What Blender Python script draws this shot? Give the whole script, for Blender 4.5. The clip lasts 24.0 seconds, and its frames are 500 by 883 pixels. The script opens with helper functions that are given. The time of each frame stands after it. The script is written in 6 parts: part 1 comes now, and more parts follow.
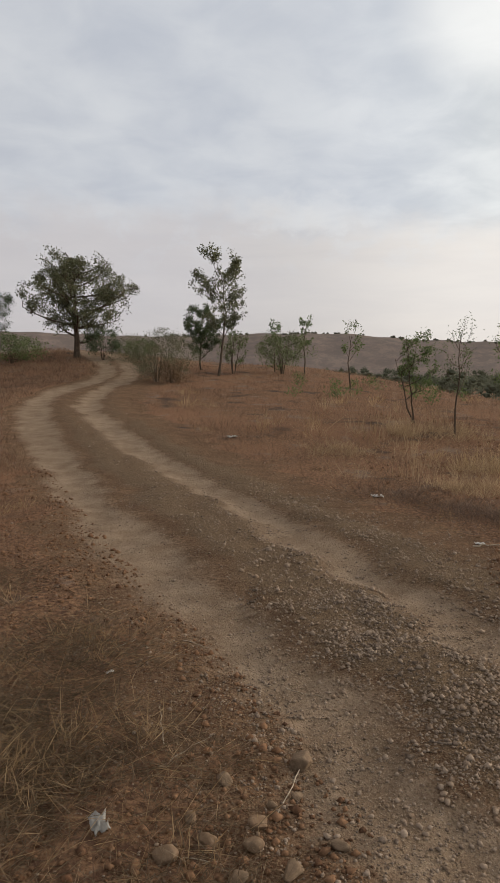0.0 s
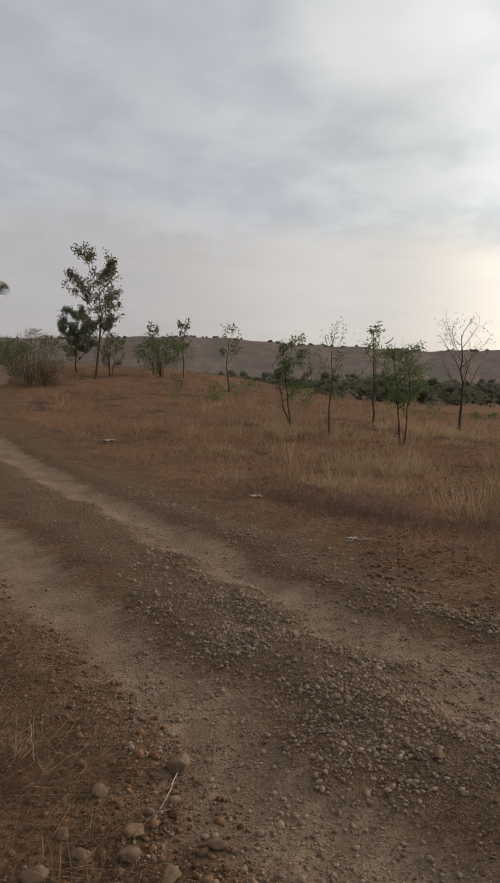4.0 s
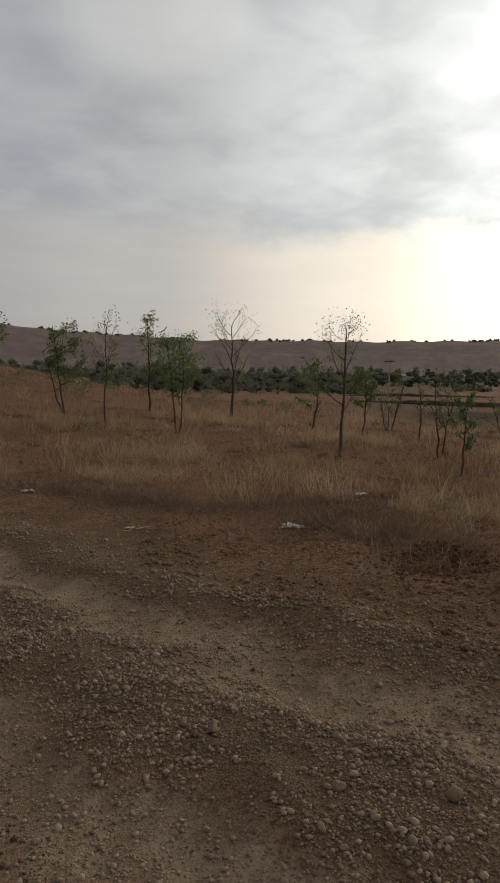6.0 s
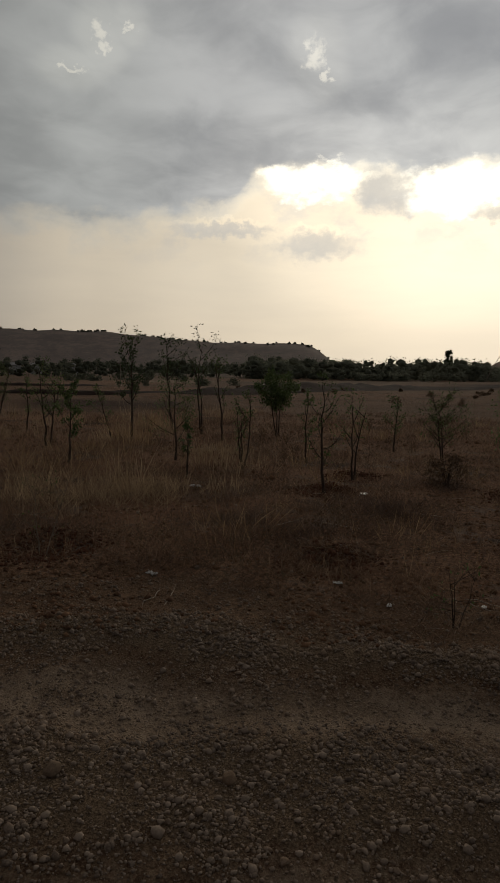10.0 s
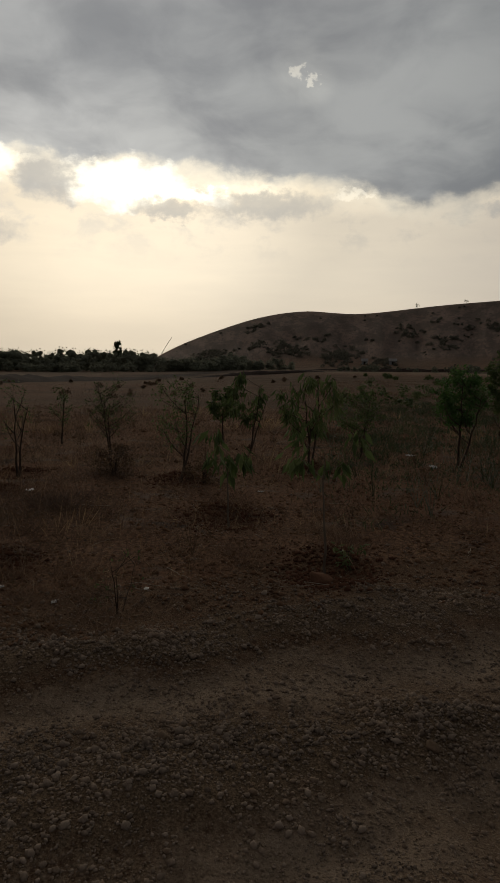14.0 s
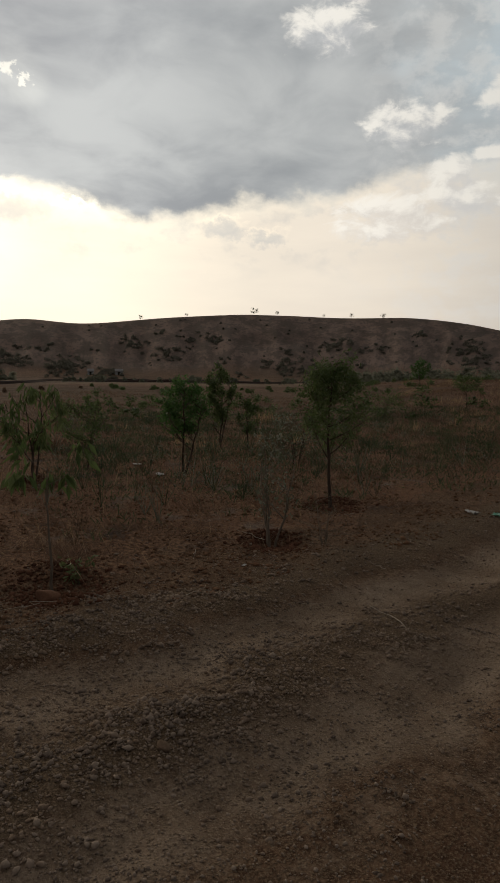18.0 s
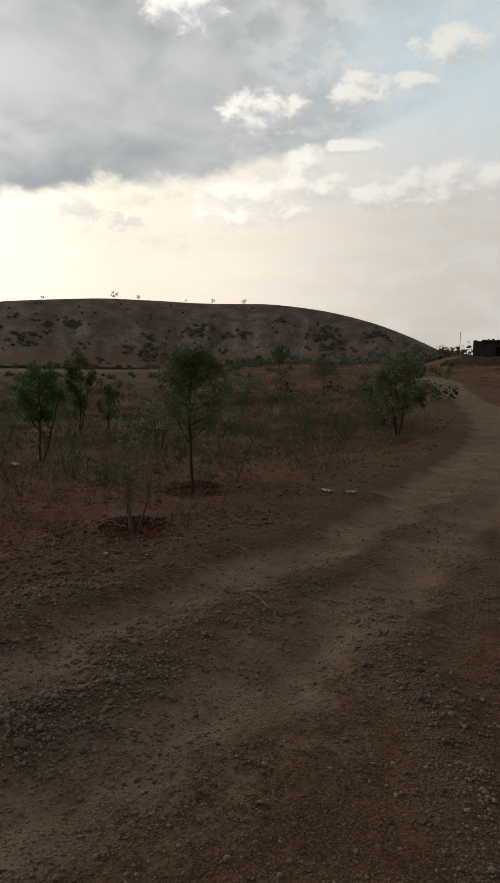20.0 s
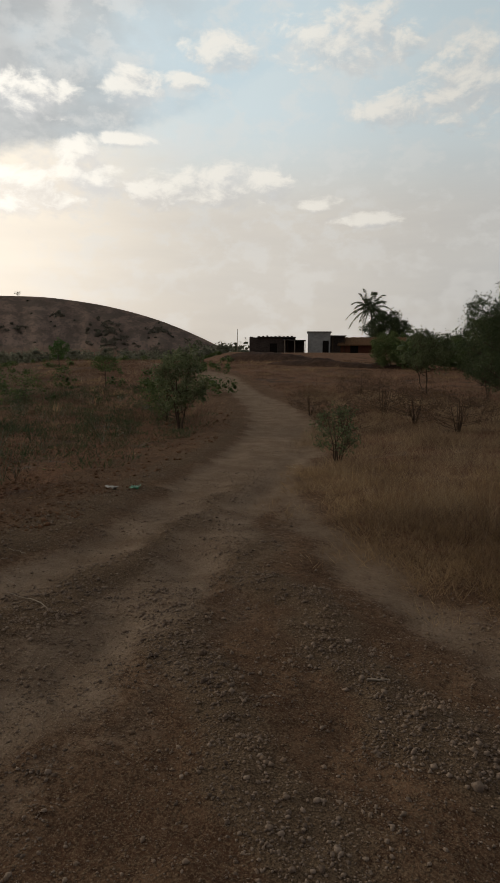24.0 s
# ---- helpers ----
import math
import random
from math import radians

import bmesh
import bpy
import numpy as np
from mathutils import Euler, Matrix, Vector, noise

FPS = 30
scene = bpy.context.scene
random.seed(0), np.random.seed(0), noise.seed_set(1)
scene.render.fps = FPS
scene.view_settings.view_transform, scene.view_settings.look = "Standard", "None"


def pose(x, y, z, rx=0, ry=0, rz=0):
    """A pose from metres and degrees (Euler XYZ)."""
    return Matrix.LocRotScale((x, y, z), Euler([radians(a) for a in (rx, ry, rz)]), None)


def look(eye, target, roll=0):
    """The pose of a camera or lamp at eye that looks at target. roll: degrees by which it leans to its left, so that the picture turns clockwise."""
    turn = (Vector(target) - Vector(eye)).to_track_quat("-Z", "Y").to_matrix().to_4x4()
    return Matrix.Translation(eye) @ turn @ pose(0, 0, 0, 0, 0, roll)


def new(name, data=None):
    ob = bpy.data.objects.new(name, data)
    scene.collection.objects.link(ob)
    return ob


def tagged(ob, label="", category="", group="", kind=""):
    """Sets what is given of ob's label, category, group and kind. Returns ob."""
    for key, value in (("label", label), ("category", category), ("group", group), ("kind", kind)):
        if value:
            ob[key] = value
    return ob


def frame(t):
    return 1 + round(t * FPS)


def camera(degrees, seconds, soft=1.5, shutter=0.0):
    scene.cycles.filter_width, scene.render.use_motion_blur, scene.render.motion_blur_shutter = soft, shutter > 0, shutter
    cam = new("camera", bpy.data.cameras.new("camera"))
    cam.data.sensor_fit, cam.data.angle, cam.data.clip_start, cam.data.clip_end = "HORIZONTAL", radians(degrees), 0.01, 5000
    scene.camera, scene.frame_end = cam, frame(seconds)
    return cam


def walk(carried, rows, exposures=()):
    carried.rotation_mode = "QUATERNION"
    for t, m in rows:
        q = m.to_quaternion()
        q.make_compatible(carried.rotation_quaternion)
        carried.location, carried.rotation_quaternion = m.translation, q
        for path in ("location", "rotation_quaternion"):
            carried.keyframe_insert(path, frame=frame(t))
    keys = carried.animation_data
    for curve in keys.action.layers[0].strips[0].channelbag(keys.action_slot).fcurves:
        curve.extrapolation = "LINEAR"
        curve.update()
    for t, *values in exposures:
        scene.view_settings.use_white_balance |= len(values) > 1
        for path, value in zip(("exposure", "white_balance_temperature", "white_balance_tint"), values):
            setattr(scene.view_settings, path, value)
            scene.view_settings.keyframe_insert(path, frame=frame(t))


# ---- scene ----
cam = camera(40.84, 24.0, 1.6)
PATH = [
    (0, (0.000, 0.000, 1.590), (0.000, 9.959, 0.689), 0.75),
    (0.5, (-0.005, 0.001, 1.587), (-0.067, 9.960, 0.686), 0.92),
    (1, (-0.004, 0.004, 1.587), (0.034, 9.965, 0.706), 1.11),
    (1.5, (-0.001, 0.009, 1.584), (0.210, 9.974, 0.779), 1.35),
    (3.5, (0.034, 0.014, 1.572), (1.279, 9.902, 0.748), 0.91),
    (4, (0.037, 0.020, 1.566), (1.797, 9.829, 0.738), 0.66),
    (4.5, (0.047, 0.021, 1.564), (2.664, 9.632, 0.680), 0.83),
    (5, (0.061, 0.013, 1.568), (3.573, 9.333, 0.664), 0.96),
    (5.5, (0.065, 0.005, 1.576), (4.315, 9.002, 0.580), 0.99),
    (6, (0.073, -0.002, 1.576), (4.893, 8.706, 0.612), 0.56),
    (6.5, (0.091, -0.007, 1.566), (5.634, 8.264, 0.631), 0.92),
    (7, (0.109, -0.013, 1.559), (6.148, 7.912, 0.705), 0.94),
    (7.5, (0.116, -0.032, 1.563), (6.631, 7.490, 0.578), 0.76),
    (8, (0.123, -0.042, 1.558), (7.209, 6.945, 0.574), 0.95),
    (8.5, (0.132, -0.045, 1.551), (7.724, 6.376, 0.491), 0.70),
    (9, (0.138, -0.057, 1.546), (8.193, 5.776, 0.499), 0.67),
    (9.5, (0.143, -0.080, 1.548), (8.542, 5.238, 0.466), 0.66),
    (10, (0.155, -0.099, 1.542), (8.865, 4.700, 0.485), 0.78),
    (10.5, (0.158, -0.100, 1.544), (9.151, 4.129, 0.435), 0.90),
    (11, (0.155, -0.114, 1.538), (9.383, 3.575, 0.433), 0.87),
    (11.5, (0.151, -0.127, 1.533), (9.616, 2.844, 0.275), 0.77),
    (13.5, (0.185, -0.220, 1.536), (10.040, 0.964, 0.315), 1.00),
    (14, (0.190, -0.211, 1.552), (10.122, 0.043, 0.420), 0.71),
    (14.5, (0.195, -0.195, 1.549), (10.124, -0.689, 0.465), 0.70),
    (15, (0.194, -0.193, 1.554), (10.085, -1.187, 0.468), 0.96),
    (15.5, (0.182, -0.193, 1.557), (10.030, -1.570, 0.496), 0.83),
    (16, (0.174, -0.200, 1.554), (9.952, -2.005, 0.490), 0.80),
    (16.5, (0.178, -0.217, 1.552), (9.863, -2.477, 0.507), 0.70),
    (17, (0.176, -0.236, 1.551), (9.720, -3.033, 0.508), 0.45),
    (17.5, (0.177, -0.243, 1.547), (9.587, -3.480, 0.564), 0.60),
    (19.5, (0.156, -0.271, 1.544), (8.795, -5.207, 0.546), 0.91),
    (20, (0.148, -0.279, 1.539), (8.482, -5.691, 0.423), 0.65),
    (20.5, (0.141, -0.281, 1.537), (8.172, -6.115, 0.328), 0.53),
    (21, (0.136, -0.289, 1.534), (7.795, -6.606, 0.332), 0.73),
    (21.5, (0.136, -0.303, 1.520), (7.454, -7.011, 0.315), 0.47),
    (22, (0.131, -0.311, 1.522), (7.240, -7.243, 0.335), 0.23),
    (22.5, (0.127, -0.324, 1.520), (6.954, -7.540, 0.359), 0.55),
    (23, (0.112, -0.313, 1.523), (6.614, -7.823, 0.371), 0.76),
    (23.5, (0.099, -0.306, 1.530), (6.364, -8.013, 0.368), 0.71),
    (24, (0.096, -0.299, 1.535), (6.319, -8.041, 0.383), 0.45),
]
EXPOSURES = [(0, 0.06), (1.5, 0.04), (3.5, -0.12), (4, -0.25), (5, -0.48), (6, -0.68), (7, -1.07), (8, -1.36), (9, -1.7), (10, -2.08), (11, -2.3), (13.5, -2.36), (14, -2.31), (15, -2.14),
             (16, -1.87), (17, -1.7), (19.5, -1.42), (20, -1.36), (21, -1.3), (22, -1.28), (24, -1.3)]
walk(cam, [(t, look(eye, target, roll)) for t, eye, target, roll in PATH], EXPOSURES)

# ---- sky ----
SUN_BEARING, SUN_HEIGHT = 72.0, 14.0
world = bpy.data.worlds.new("sky")
scene.world = world
world.use_nodes = True
wn = world.node_tree
wn.nodes.clear()


class Wires:
    """Short forms for node arithmetic in one tree."""

    def __init__(self, tree):
        self.tree = tree

    def node(self, kind):
        return self.tree.nodes.new(kind)

    def join(self, source, socket):
        if isinstance(source, (int, float)):
            socket.default_value = source
        elif isinstance(source, tuple):
            socket.default_value = (*source, 1)[:len(socket.default_value)]
        else:
            self.tree.links.new(source, socket)

    def math(self, kind, a, b=0.0, c=0.0):
        n = self.node("ShaderNodeMath")
        n.operation = kind
        for v, s in zip((a, b, c), n.inputs):
            self.join(v, s)
        return n.outputs[0]

    def ramp(self, fac, stops, smooth_run=True):
        n = self.node("ShaderNodeValToRGB")
        n.color_ramp.interpolation = "EASE" if smooth_run else "LINEAR"
        e = n.color_ramp.elements
        while len(e) < len(stops):
            e.new(0.5)
        for k, (p, col) in zip(e, stops):
            k.position = p
            k.color = (*col, 1) if isinstance(col, tuple) else (col, col, col, 1)
        self.join(fac, n.inputs[0])
        return n.outputs[0]

    def step(self, v, a, b, lo=0.0, hi=1.0):
        n = self.node("ShaderNodeMapRange")
        n.interpolation_type = "SMOOTHSTEP"
        for value, s in zip((v, a, b, lo, hi), n.inputs):
            self.join(value, s)
        return n.outputs[0]

    def mix(self, fac, a, b, kind="MIX"):
        n = self.node("ShaderNodeMix")
        n.data_type, n.blend_type = "RGBA", kind
        self.join(fac, n.inputs[0]), self.join(a, n.inputs[6]), self.join(b, n.inputs[7])
        return n.outputs[2]

    def noise(self, vector, scale, detail=4, rough=0.55, warp=0.0):
        n = self.node("ShaderNodeTexNoise")
        self.join(vector, n.inputs["Vector"])
        n.inputs["Scale"].default_value, n.inputs["Detail"].default_value = scale, detail
        n.inputs["Roughness"].default_value, n.inputs["Distortion"].default_value = rough, warp
        return n.outputs[0]


w = Wires(wn)
parts_of = w.node("ShaderNodeSeparateXYZ")
w.join(w.node("ShaderNodeTexCoord").outputs["Generated"], parts_of.inputs[0])
dx, dy, dz = parts_of.outputs
bearing = w.math("MULTIPLY", w.math("ARCTAN2", dx, dy), 57.2958)
rise = w.math("MULTIPLY", w.math("ARCSINE", dz), 57.2958)


def sky_vector(sx, sy, shift=0.0):
    n = w.node("ShaderNodeCombineXYZ")
    w.join(w.math("MULTIPLY", bearing, sx), n.inputs[0]), w.join(w.math("MULTIPLY", rise, sy), n.inputs[1])
    n.inputs[2].default_value = shift
    return n.outputs[0]


# the deck lies flat overhead, so its masses flatten towards the horizon
spread_out = w.node("ShaderNodeCombineXYZ")
lift = w.math("ADD", w.math("MAXIMUM", dz, 0.0), 0.14)
w.join(w.math("DIVIDE", dx, lift), spread_out.inputs[0]), w.join(w.math("DIVIDE", dy, lift), spread_out.inputs[1])
broad = w.noise(spread_out.outputs[0], 1.5, 4, 0.45, 0.25)
billow = w.noise(spread_out.outputs[0], 4.4, 6, 0.55, 0.4)
medium = w.noise(sky_vector(0.14, 0.24, 3.1), 1.0, 5, 0.52, 0.2)
fine = w.noise(sky_vector(0.34, 0.46, 7.7), 1.0, 6, 0.60, 0.15)
torn = w.noise(sky_vector(0.34, 0.50, 21.3), 1.0, 6, 0.60, 0.15)
ragged_bearing = w.math("ADD", bearing, w.math("MULTIPLY", w.math("SUBTRACT", fine, 0.5), 7.0))
ragged_rise = w.math("ADD", rise, w.math("MULTIPLY", w.math("SUBTRACT", torn, 0.5), 4.5))


rough_a = w.noise(sky_vector(0.9, 1.1, 31.0), 1.0, 4, 0.6)
rough_b = w.noise(sky_vector(0.9, 1.1, 47.0), 1.0, 4, 0.6)
torn_bearing = w.math("ADD", bearing, w.math("MULTIPLY", w.math("SUBTRACT", rough_a, 0.5), 3.4))
torn_rise = w.math("ADD", rise, w.math("MULTIPLY", w.math("SUBTRACT", rough_b, 0.5), 2.6))


def spot(az, el, wa, we, soft=False):
    """A gap or a puff in the clouds at a bearing and height, with a torn rim unless soft."""
    a = w.math("DIVIDE", w.math("SUBTRACT", bearing if soft else ragged_bearing, az), wa)
    b = w.math("DIVIDE", w.math("SUBTRACT", rise if soft else ragged_rise, el), we)
    d = w.math("ADD", w.math("MULTIPLY", a, a), w.math("MULTIPLY", b, b))
    return w.step(d, 2.2, 0.1)


def tear(az, el, wa, we):
    """A small soft tear in the deck, bright in its middle."""
    a = w.math("DIVIDE", w.math("SUBTRACT", torn_bearing, az), wa)
    b = w.math("DIVIDE", w.math("SUBTRACT", torn_rise, el), we)
    v = w.step(w.math("ADD", w.math("MULTIPLY", a, a), w.math("MULTIPLY", b, b)), 2.0, 0.0)
    return w.math("MULTIPLY", w.math("POWER", v, 1.4), 0.24)


def any_of(spots):
    total = 0.0
    for args in spots:
        total = w.math("MAXIMUM", total, spot(*args))
    return total


def along(*stops):
    """A smooth run of values or colours by bearing."""
    out = stops[0][1]
    for (a0, _), (a1, col) in zip(stops, stops[1:]):
        t = w.step(bearing, a0, a1)
        if isinstance(col, tuple):
            out = w.mix(t, out, col)
        else:
            n = w.node("ShaderNodeMix")
            w.join(t, n.inputs[0]), w.join(out, n.inputs[2]), w.join(col, n.inputs[3])
            out = n.outputs[0]
    return out


# light of the sky by bearing: dull in the north, strong round the hidden sun, softer past it
power = along((-170, 0.10), (-60, 0.10), (0, 0.115), (20, 0.15), (38, 0.25), (48, 0.325), (58, 0.40), (66, 0.45), (76, 0.51), (84, 0.515), (96, 0.475), (115, 0.375), (140, 0.275), (160, 0.23), (178, 0.12))
low_band = along((-60, (0.52, 0.50, 0.52)), (-10, (0.56, 0.54, 0.55)), (18, (0.61, 0.58, 0.55)), (34, (0.68, 0.62, 0.53)), (48, (0.86, 0.75, 0.585)), (70, (0.90, 0.785, 0.605)), (95, (0.87, 0.77, 0.61)),
                 (118, (0.80, 0.715, 0.60)), (145, (0.66, 0.62, 0.56)), (170, (0.6, 0.6, 0.58)))
deck_light = along((-60, (0.55, 0.57, 0.61)), (0, (0.61, 0.63, 0.66)), (30, (0.575, 0.588, 0.58)), (45, (0.60, 0.61, 0.59)), (60, (0.56, 0.56, 0.55)), (90, (0.44, 0.445, 0.435)), (120, (0.46, 0.47, 0.465)), (150, (0.60, 0.63, 0.63)))
deck_dark = along((-60, (0.46, 0.48, 0.53)), (0, (0.47, 0.50, 0.56)), (30, (0.41, 0.43, 0.435)), (45, (0.42, 0.43, 0.42)), (60, (0.32, 0.325, 0.33)), (90, (0.25, 0.255, 0.265)), (120, (0.29, 0.305, 0.315)), (150, (0.46, 0.50, 0.52)))

# cloud deck with a wavy lower rim, and thin streaks below it
rim = w.math("ADD", w.math("MULTIPLY", w.math("SUBTRACT", medium, 0.5), 3.6), w.math("MULTIPLY", w.math("SUBTRACT", fine, 0.5), 3.4))
rim_height = w.math("ADD", rim, w.math("MULTIPLY", along((-60, 0.5), (0, 0.54), (10, 0.5), (25, 0.48), (40, 0.44), (50, 0.46), (58, 0.50), (62, 0.61), (80, 0.62), (92, 0.57), (104, 0.495), (111, 0.56), (118, 0.58), (126, 0.66), (150, 0.95)), 25.0))
above = w.math("SUBTRACT", rise, rim_height)
in_deck = w.step(above, along((15, -2.4), (70, -0.7)), along((15, 2.4), (70, 1.0)))
shade = w.step(w.math("ADD", w.math("MULTIPLY", broad, 0.62), w.math("MULTIPLY", billow, 0.38)), 0.34, 0.65)
deck = w.mix(shade, deck_dark, deck_light)
streak = w.math("MULTIPLY", w.math("MULTIPLY", w.step(torn, 0.48, 0.68), w.step(rise, 7, 12)), 0.35)
band = w.mix(w.math("MULTIPLY", w.step(rise, 8, 1), 0.35), low_band, w.mix(1.0, low_band, (0.86, 0.80, 0.74), "MULTIPLY"))
band = w.mix(streak, band, deck_light)
drift = w.step(w.noise(sky_vector(0.09, 0.55, 17.0), 1.0, 5, 0.6, 0.3), 0.32, 0.68)
band = w.mix(w.math("MULTIPLY", drift, 0.32), band, w.mix(1.0, band, (0.86, 0.87, 0.90), "MULTIPLY"))
sky_colour = w.mix(in_deck, band, deck)
# lit rim of the deck near the hidden sun
lit_rim = w.math("MULTIPLY", w.math("MULTIPLY", w.step(above, -1.6, -0.1), w.step(above, 1.3, 0.1)), along((30, 0.0), (50, 0.2), (78, 0.45), (100, 0.3), (122, 0.15), (132, 0.0)))
sky_colour = w.mix(lit_rim, sky_colour, (1.0, 0.92, 0.74))

# open blue past the deck in the south
atmosphere = w.node("ShaderNodeTexSky")
atmosphere.sky_type, atmosphere.sun_disc = "NISHITA", False
atmosphere.sun_elevation, atmosphere.sun_rotation = radians(SUN_HEIGHT), radians(SUN_BEARING)
clear = w.mix(0.05, (0.55, 0.645, 0.655), atmosphere.outputs[0])
open_blue = w.math("MULTIPLY", w.step(w.math("ADD", bearing, w.math("MULTIPLY", w.math("SUBTRACT", medium, 0.5), 22.0)), 122, 140), w.step(rise, 11, 20))
sky_colour = w.mix(w.math("MULTIPLY", open_blue, 0.75), sky_colour, clear)
wisps = w.math("MULTIPLY", w.step(torn, 0.46, 0.62), w.step(bearing, 116, 130))
sky_colour = w.mix(w.math("MULTIPLY", wisps, 0.38), sky_colour, (0.74, 0.72, 0.68))

# heaped clouds: bumpy rims lit on the side of the sun, dull bodies
HEAPS = [(123.8, 19.6, 3.0, 1.3), (131.6, 20.9, 2.1, 1.1), (135.9, 21.3, 1.5, 0.7), (138.6, 23.4, 2.6, 1.1), (130.8, 17.2, 1.9, 0.5), (127.4, 16.2, 1.5, 1.2), (138.2, 14.0, 3.9, 1.4), (133.6, 13.6, 3.6, 1.2),
         (142.2, 14.4, 1.8, 1.2), (146.6, 12.9, 1.5, 0.6), (150.3, 11.6, 2.4, 0.5), (148.8, 24.0, 4.4, 1.9), (152.3, 19.4, 2.6, 1.1), (158, 20.6, 3.2, 2.6), (117.5, 26.3, 2.8, 1.5), (123, 12.9, 4.2, 1.4), (128, 14.4, 2.4, 1.2)]


def heap_body(turn, up):
    """How deep in a heaped cloud a place lies, looked up a little to one side."""
    at_b, at_r = w.math("ADD", bearing, turn), w.math("ADD", rise, up)
    vec = w.node("ShaderNodeCombineXYZ")
    w.join(w.math("MULTIPLY", at_b, 0.40), vec.inputs[0]), w.join(w.math("MULTIPLY", at_r, 0.66), vec.inputs[1])
    rough = w.noise(vec.outputs[0], 1.0, 7, 0.62, 0.35)
    deep = -1.4
    for az, el, wa, we in HEAPS:
        a, b = w.math("DIVIDE", w.math("SUBTRACT", at_b, az), wa * 1.4), w.math("DIVIDE", w.math("SUBTRACT", at_r, el), we * 1.4)
        deep = w.math("MAXIMUM", deep, w.math("SUBTRACT", 1.0, w.math("ADD", w.math("MULTIPLY", a, a), w.math("MULTIPLY", b, b))))
    return w.math("ADD", deep, w.math("MULTIPLY", w.math("SUBTRACT", rough, 0.5), 3.2))


body, sunward = heap_body(0.0, 0.0), heap_body(-0.7, 0.75)
heap_cover = w.math("MULTIPLY", w.step(body, 0.0, 0.85), 0.82)
lit = w.step(w.math("SUBTRACT", body, sunward), -0.45, 0.75)
sky_colour = w.mix(heap_cover, sky_colour, w.mix(lit, w.mix(0.5, sky_colour, (0.56, 0.555, 0.555)), (0.88, 0.84, 0.76)))

# gaps that the sun's light breaks through: two wide ones, and torn small ones
WIDE = [(66, 15.3, 3.2, 1.1), (78.4, 14.2, 4.6, 1.5), (83.5, 13.4, 3.0, 0.6)]
TORN = [(66, 23.9, 0.7, 0.9), (66.9, 22.4, 0.4, 0.4), (48.9, 24.7, 0.55, 0.55), (50.9, 25.3, 0.35, 0.25), (49.1, 23.6, 0.4, 0.35), (46.6, 22.2, 0.9, 0.2), (92.2, 22.4, 0.5, 0.5), (93.1, 21.6, 0.4, 0.3),
        (70.5, 15.4, 1.3, 0.45), (88.8, 14.0, 1.5, 0.3), (97, 13.6, 1.8, 0.25)]
gaps, glow = any_of(WIDE), 0.0
for az, el, wa, we in TORN:
    gaps = w.math("MAXIMUM", gaps, tear(az, el, wa, we))
    glow = w.math("MAXIMUM", glow, spot(az, el, wa * 1.6 + 1.0, we * 1.6 + 0.9, True))
sky_colour = w.mix(w.math("MULTIPLY", glow, 0.42), sky_colour, w.mix(1.0, sky_colour, (1.38, 1.36, 1.3), "MULTIPLY"))
halo = w.math("MULTIPLY", w.math("MAXIMUM", spot(66.5, 15, 8, 5, True), spot(76.5, 12, 13, 7.5, True)), 0.6)
sky_colour = w.mix(halo, sky_colour, w.mix(1.0, sky_colour, (1.5, 1.47, 1.42), "MULTIPLY"))
veil = w.math("MULTIPLY", spot(72.3, 14.6, 2.6, 1.8), 0.7)
sky_colour = w.mix(veil, sky_colour, deck_light)
sky_colour = w.mix(w.math("MULTIPLY", gaps, 0.95), sky_colour, (1.75, 1.62, 1.32))
# small grey clouds under the deck, with bright rims
PUFFS = [(71.5, 14.5, 1.6, 0.9), (66.3, 10.3, 2.6, 0.9), (58.5, 11.4, 3.2, 0.5), (72.6, 14.0, 1.6, 0.7), (89.5, 12.9, 4.2, 0.9), (81.5, 12.5, 2.4, 0.6), (108.8, 12.2, 1.4, 0.6), (109.1, 12.1, 1.5, 0.6), (112.5, 11.5, 1.3, 0.5)]
grey_puff, puff_rim = 0.0, 0.0
for az, el, wa, we in PUFFS:
    grey_puff = w.math("MAXIMUM", grey_puff, tear(az, el, wa * 1.25, we * 1.3))
    puff_rim = w.math("MAXIMUM", puff_rim, tear(az, el + we * 0.7, wa * 1.2, we * 1.0))
sky_colour = w.mix(w.math("MINIMUM", w.math("MULTIPLY", puff_rim, 2.8), 0.8), sky_colour, w.mix(1.0, sky_colour, (1.35, 1.3, 1.2), "MULTIPLY"))
sky_colour = w.mix(w.math("MINIMUM", w.math("MULTIPLY", grey_puff, 3.4), 0.8), sky_colour, w.mix(0.3, deck_light, low_band))
pale = w.math("MAXIMUM", spot(20.5, 26.8, 7, 4, True), w.math("MULTIPLY", spot(4.5, 13.6, 5, 1.2), 0.4))
sky_colour = w.mix(w.math("MULTIPLY", pale, 0.5), sky_colour, (0.80, 0.79, 0.76))

tint = w.node("ShaderNodeCombineXYZ")
for socket in tint.inputs:
    w.join(w.math("MULTIPLY", power, 9.0), socket)
bright = w.mix(1.0, sky_colour, tint.outputs[0], "MULTIPLY")
# sky overhead, out of view: dulled and warmed by hand to set the ground's light
bright = w.mix(w.step(rise, 28, 55), bright, (0.745, 0.695, 0.64))
bright = w.mix(w.step(rise, -6, -1), (0.10, 0.075, 0.055), bright)
back = w.node("ShaderNodeBackground")
w.join(bright, back.inputs[0])
back.inputs[1].default_value = 1.0
w.tree.links.new(back.outputs[0], w.node("ShaderNodeOutputWorld").inputs[0])

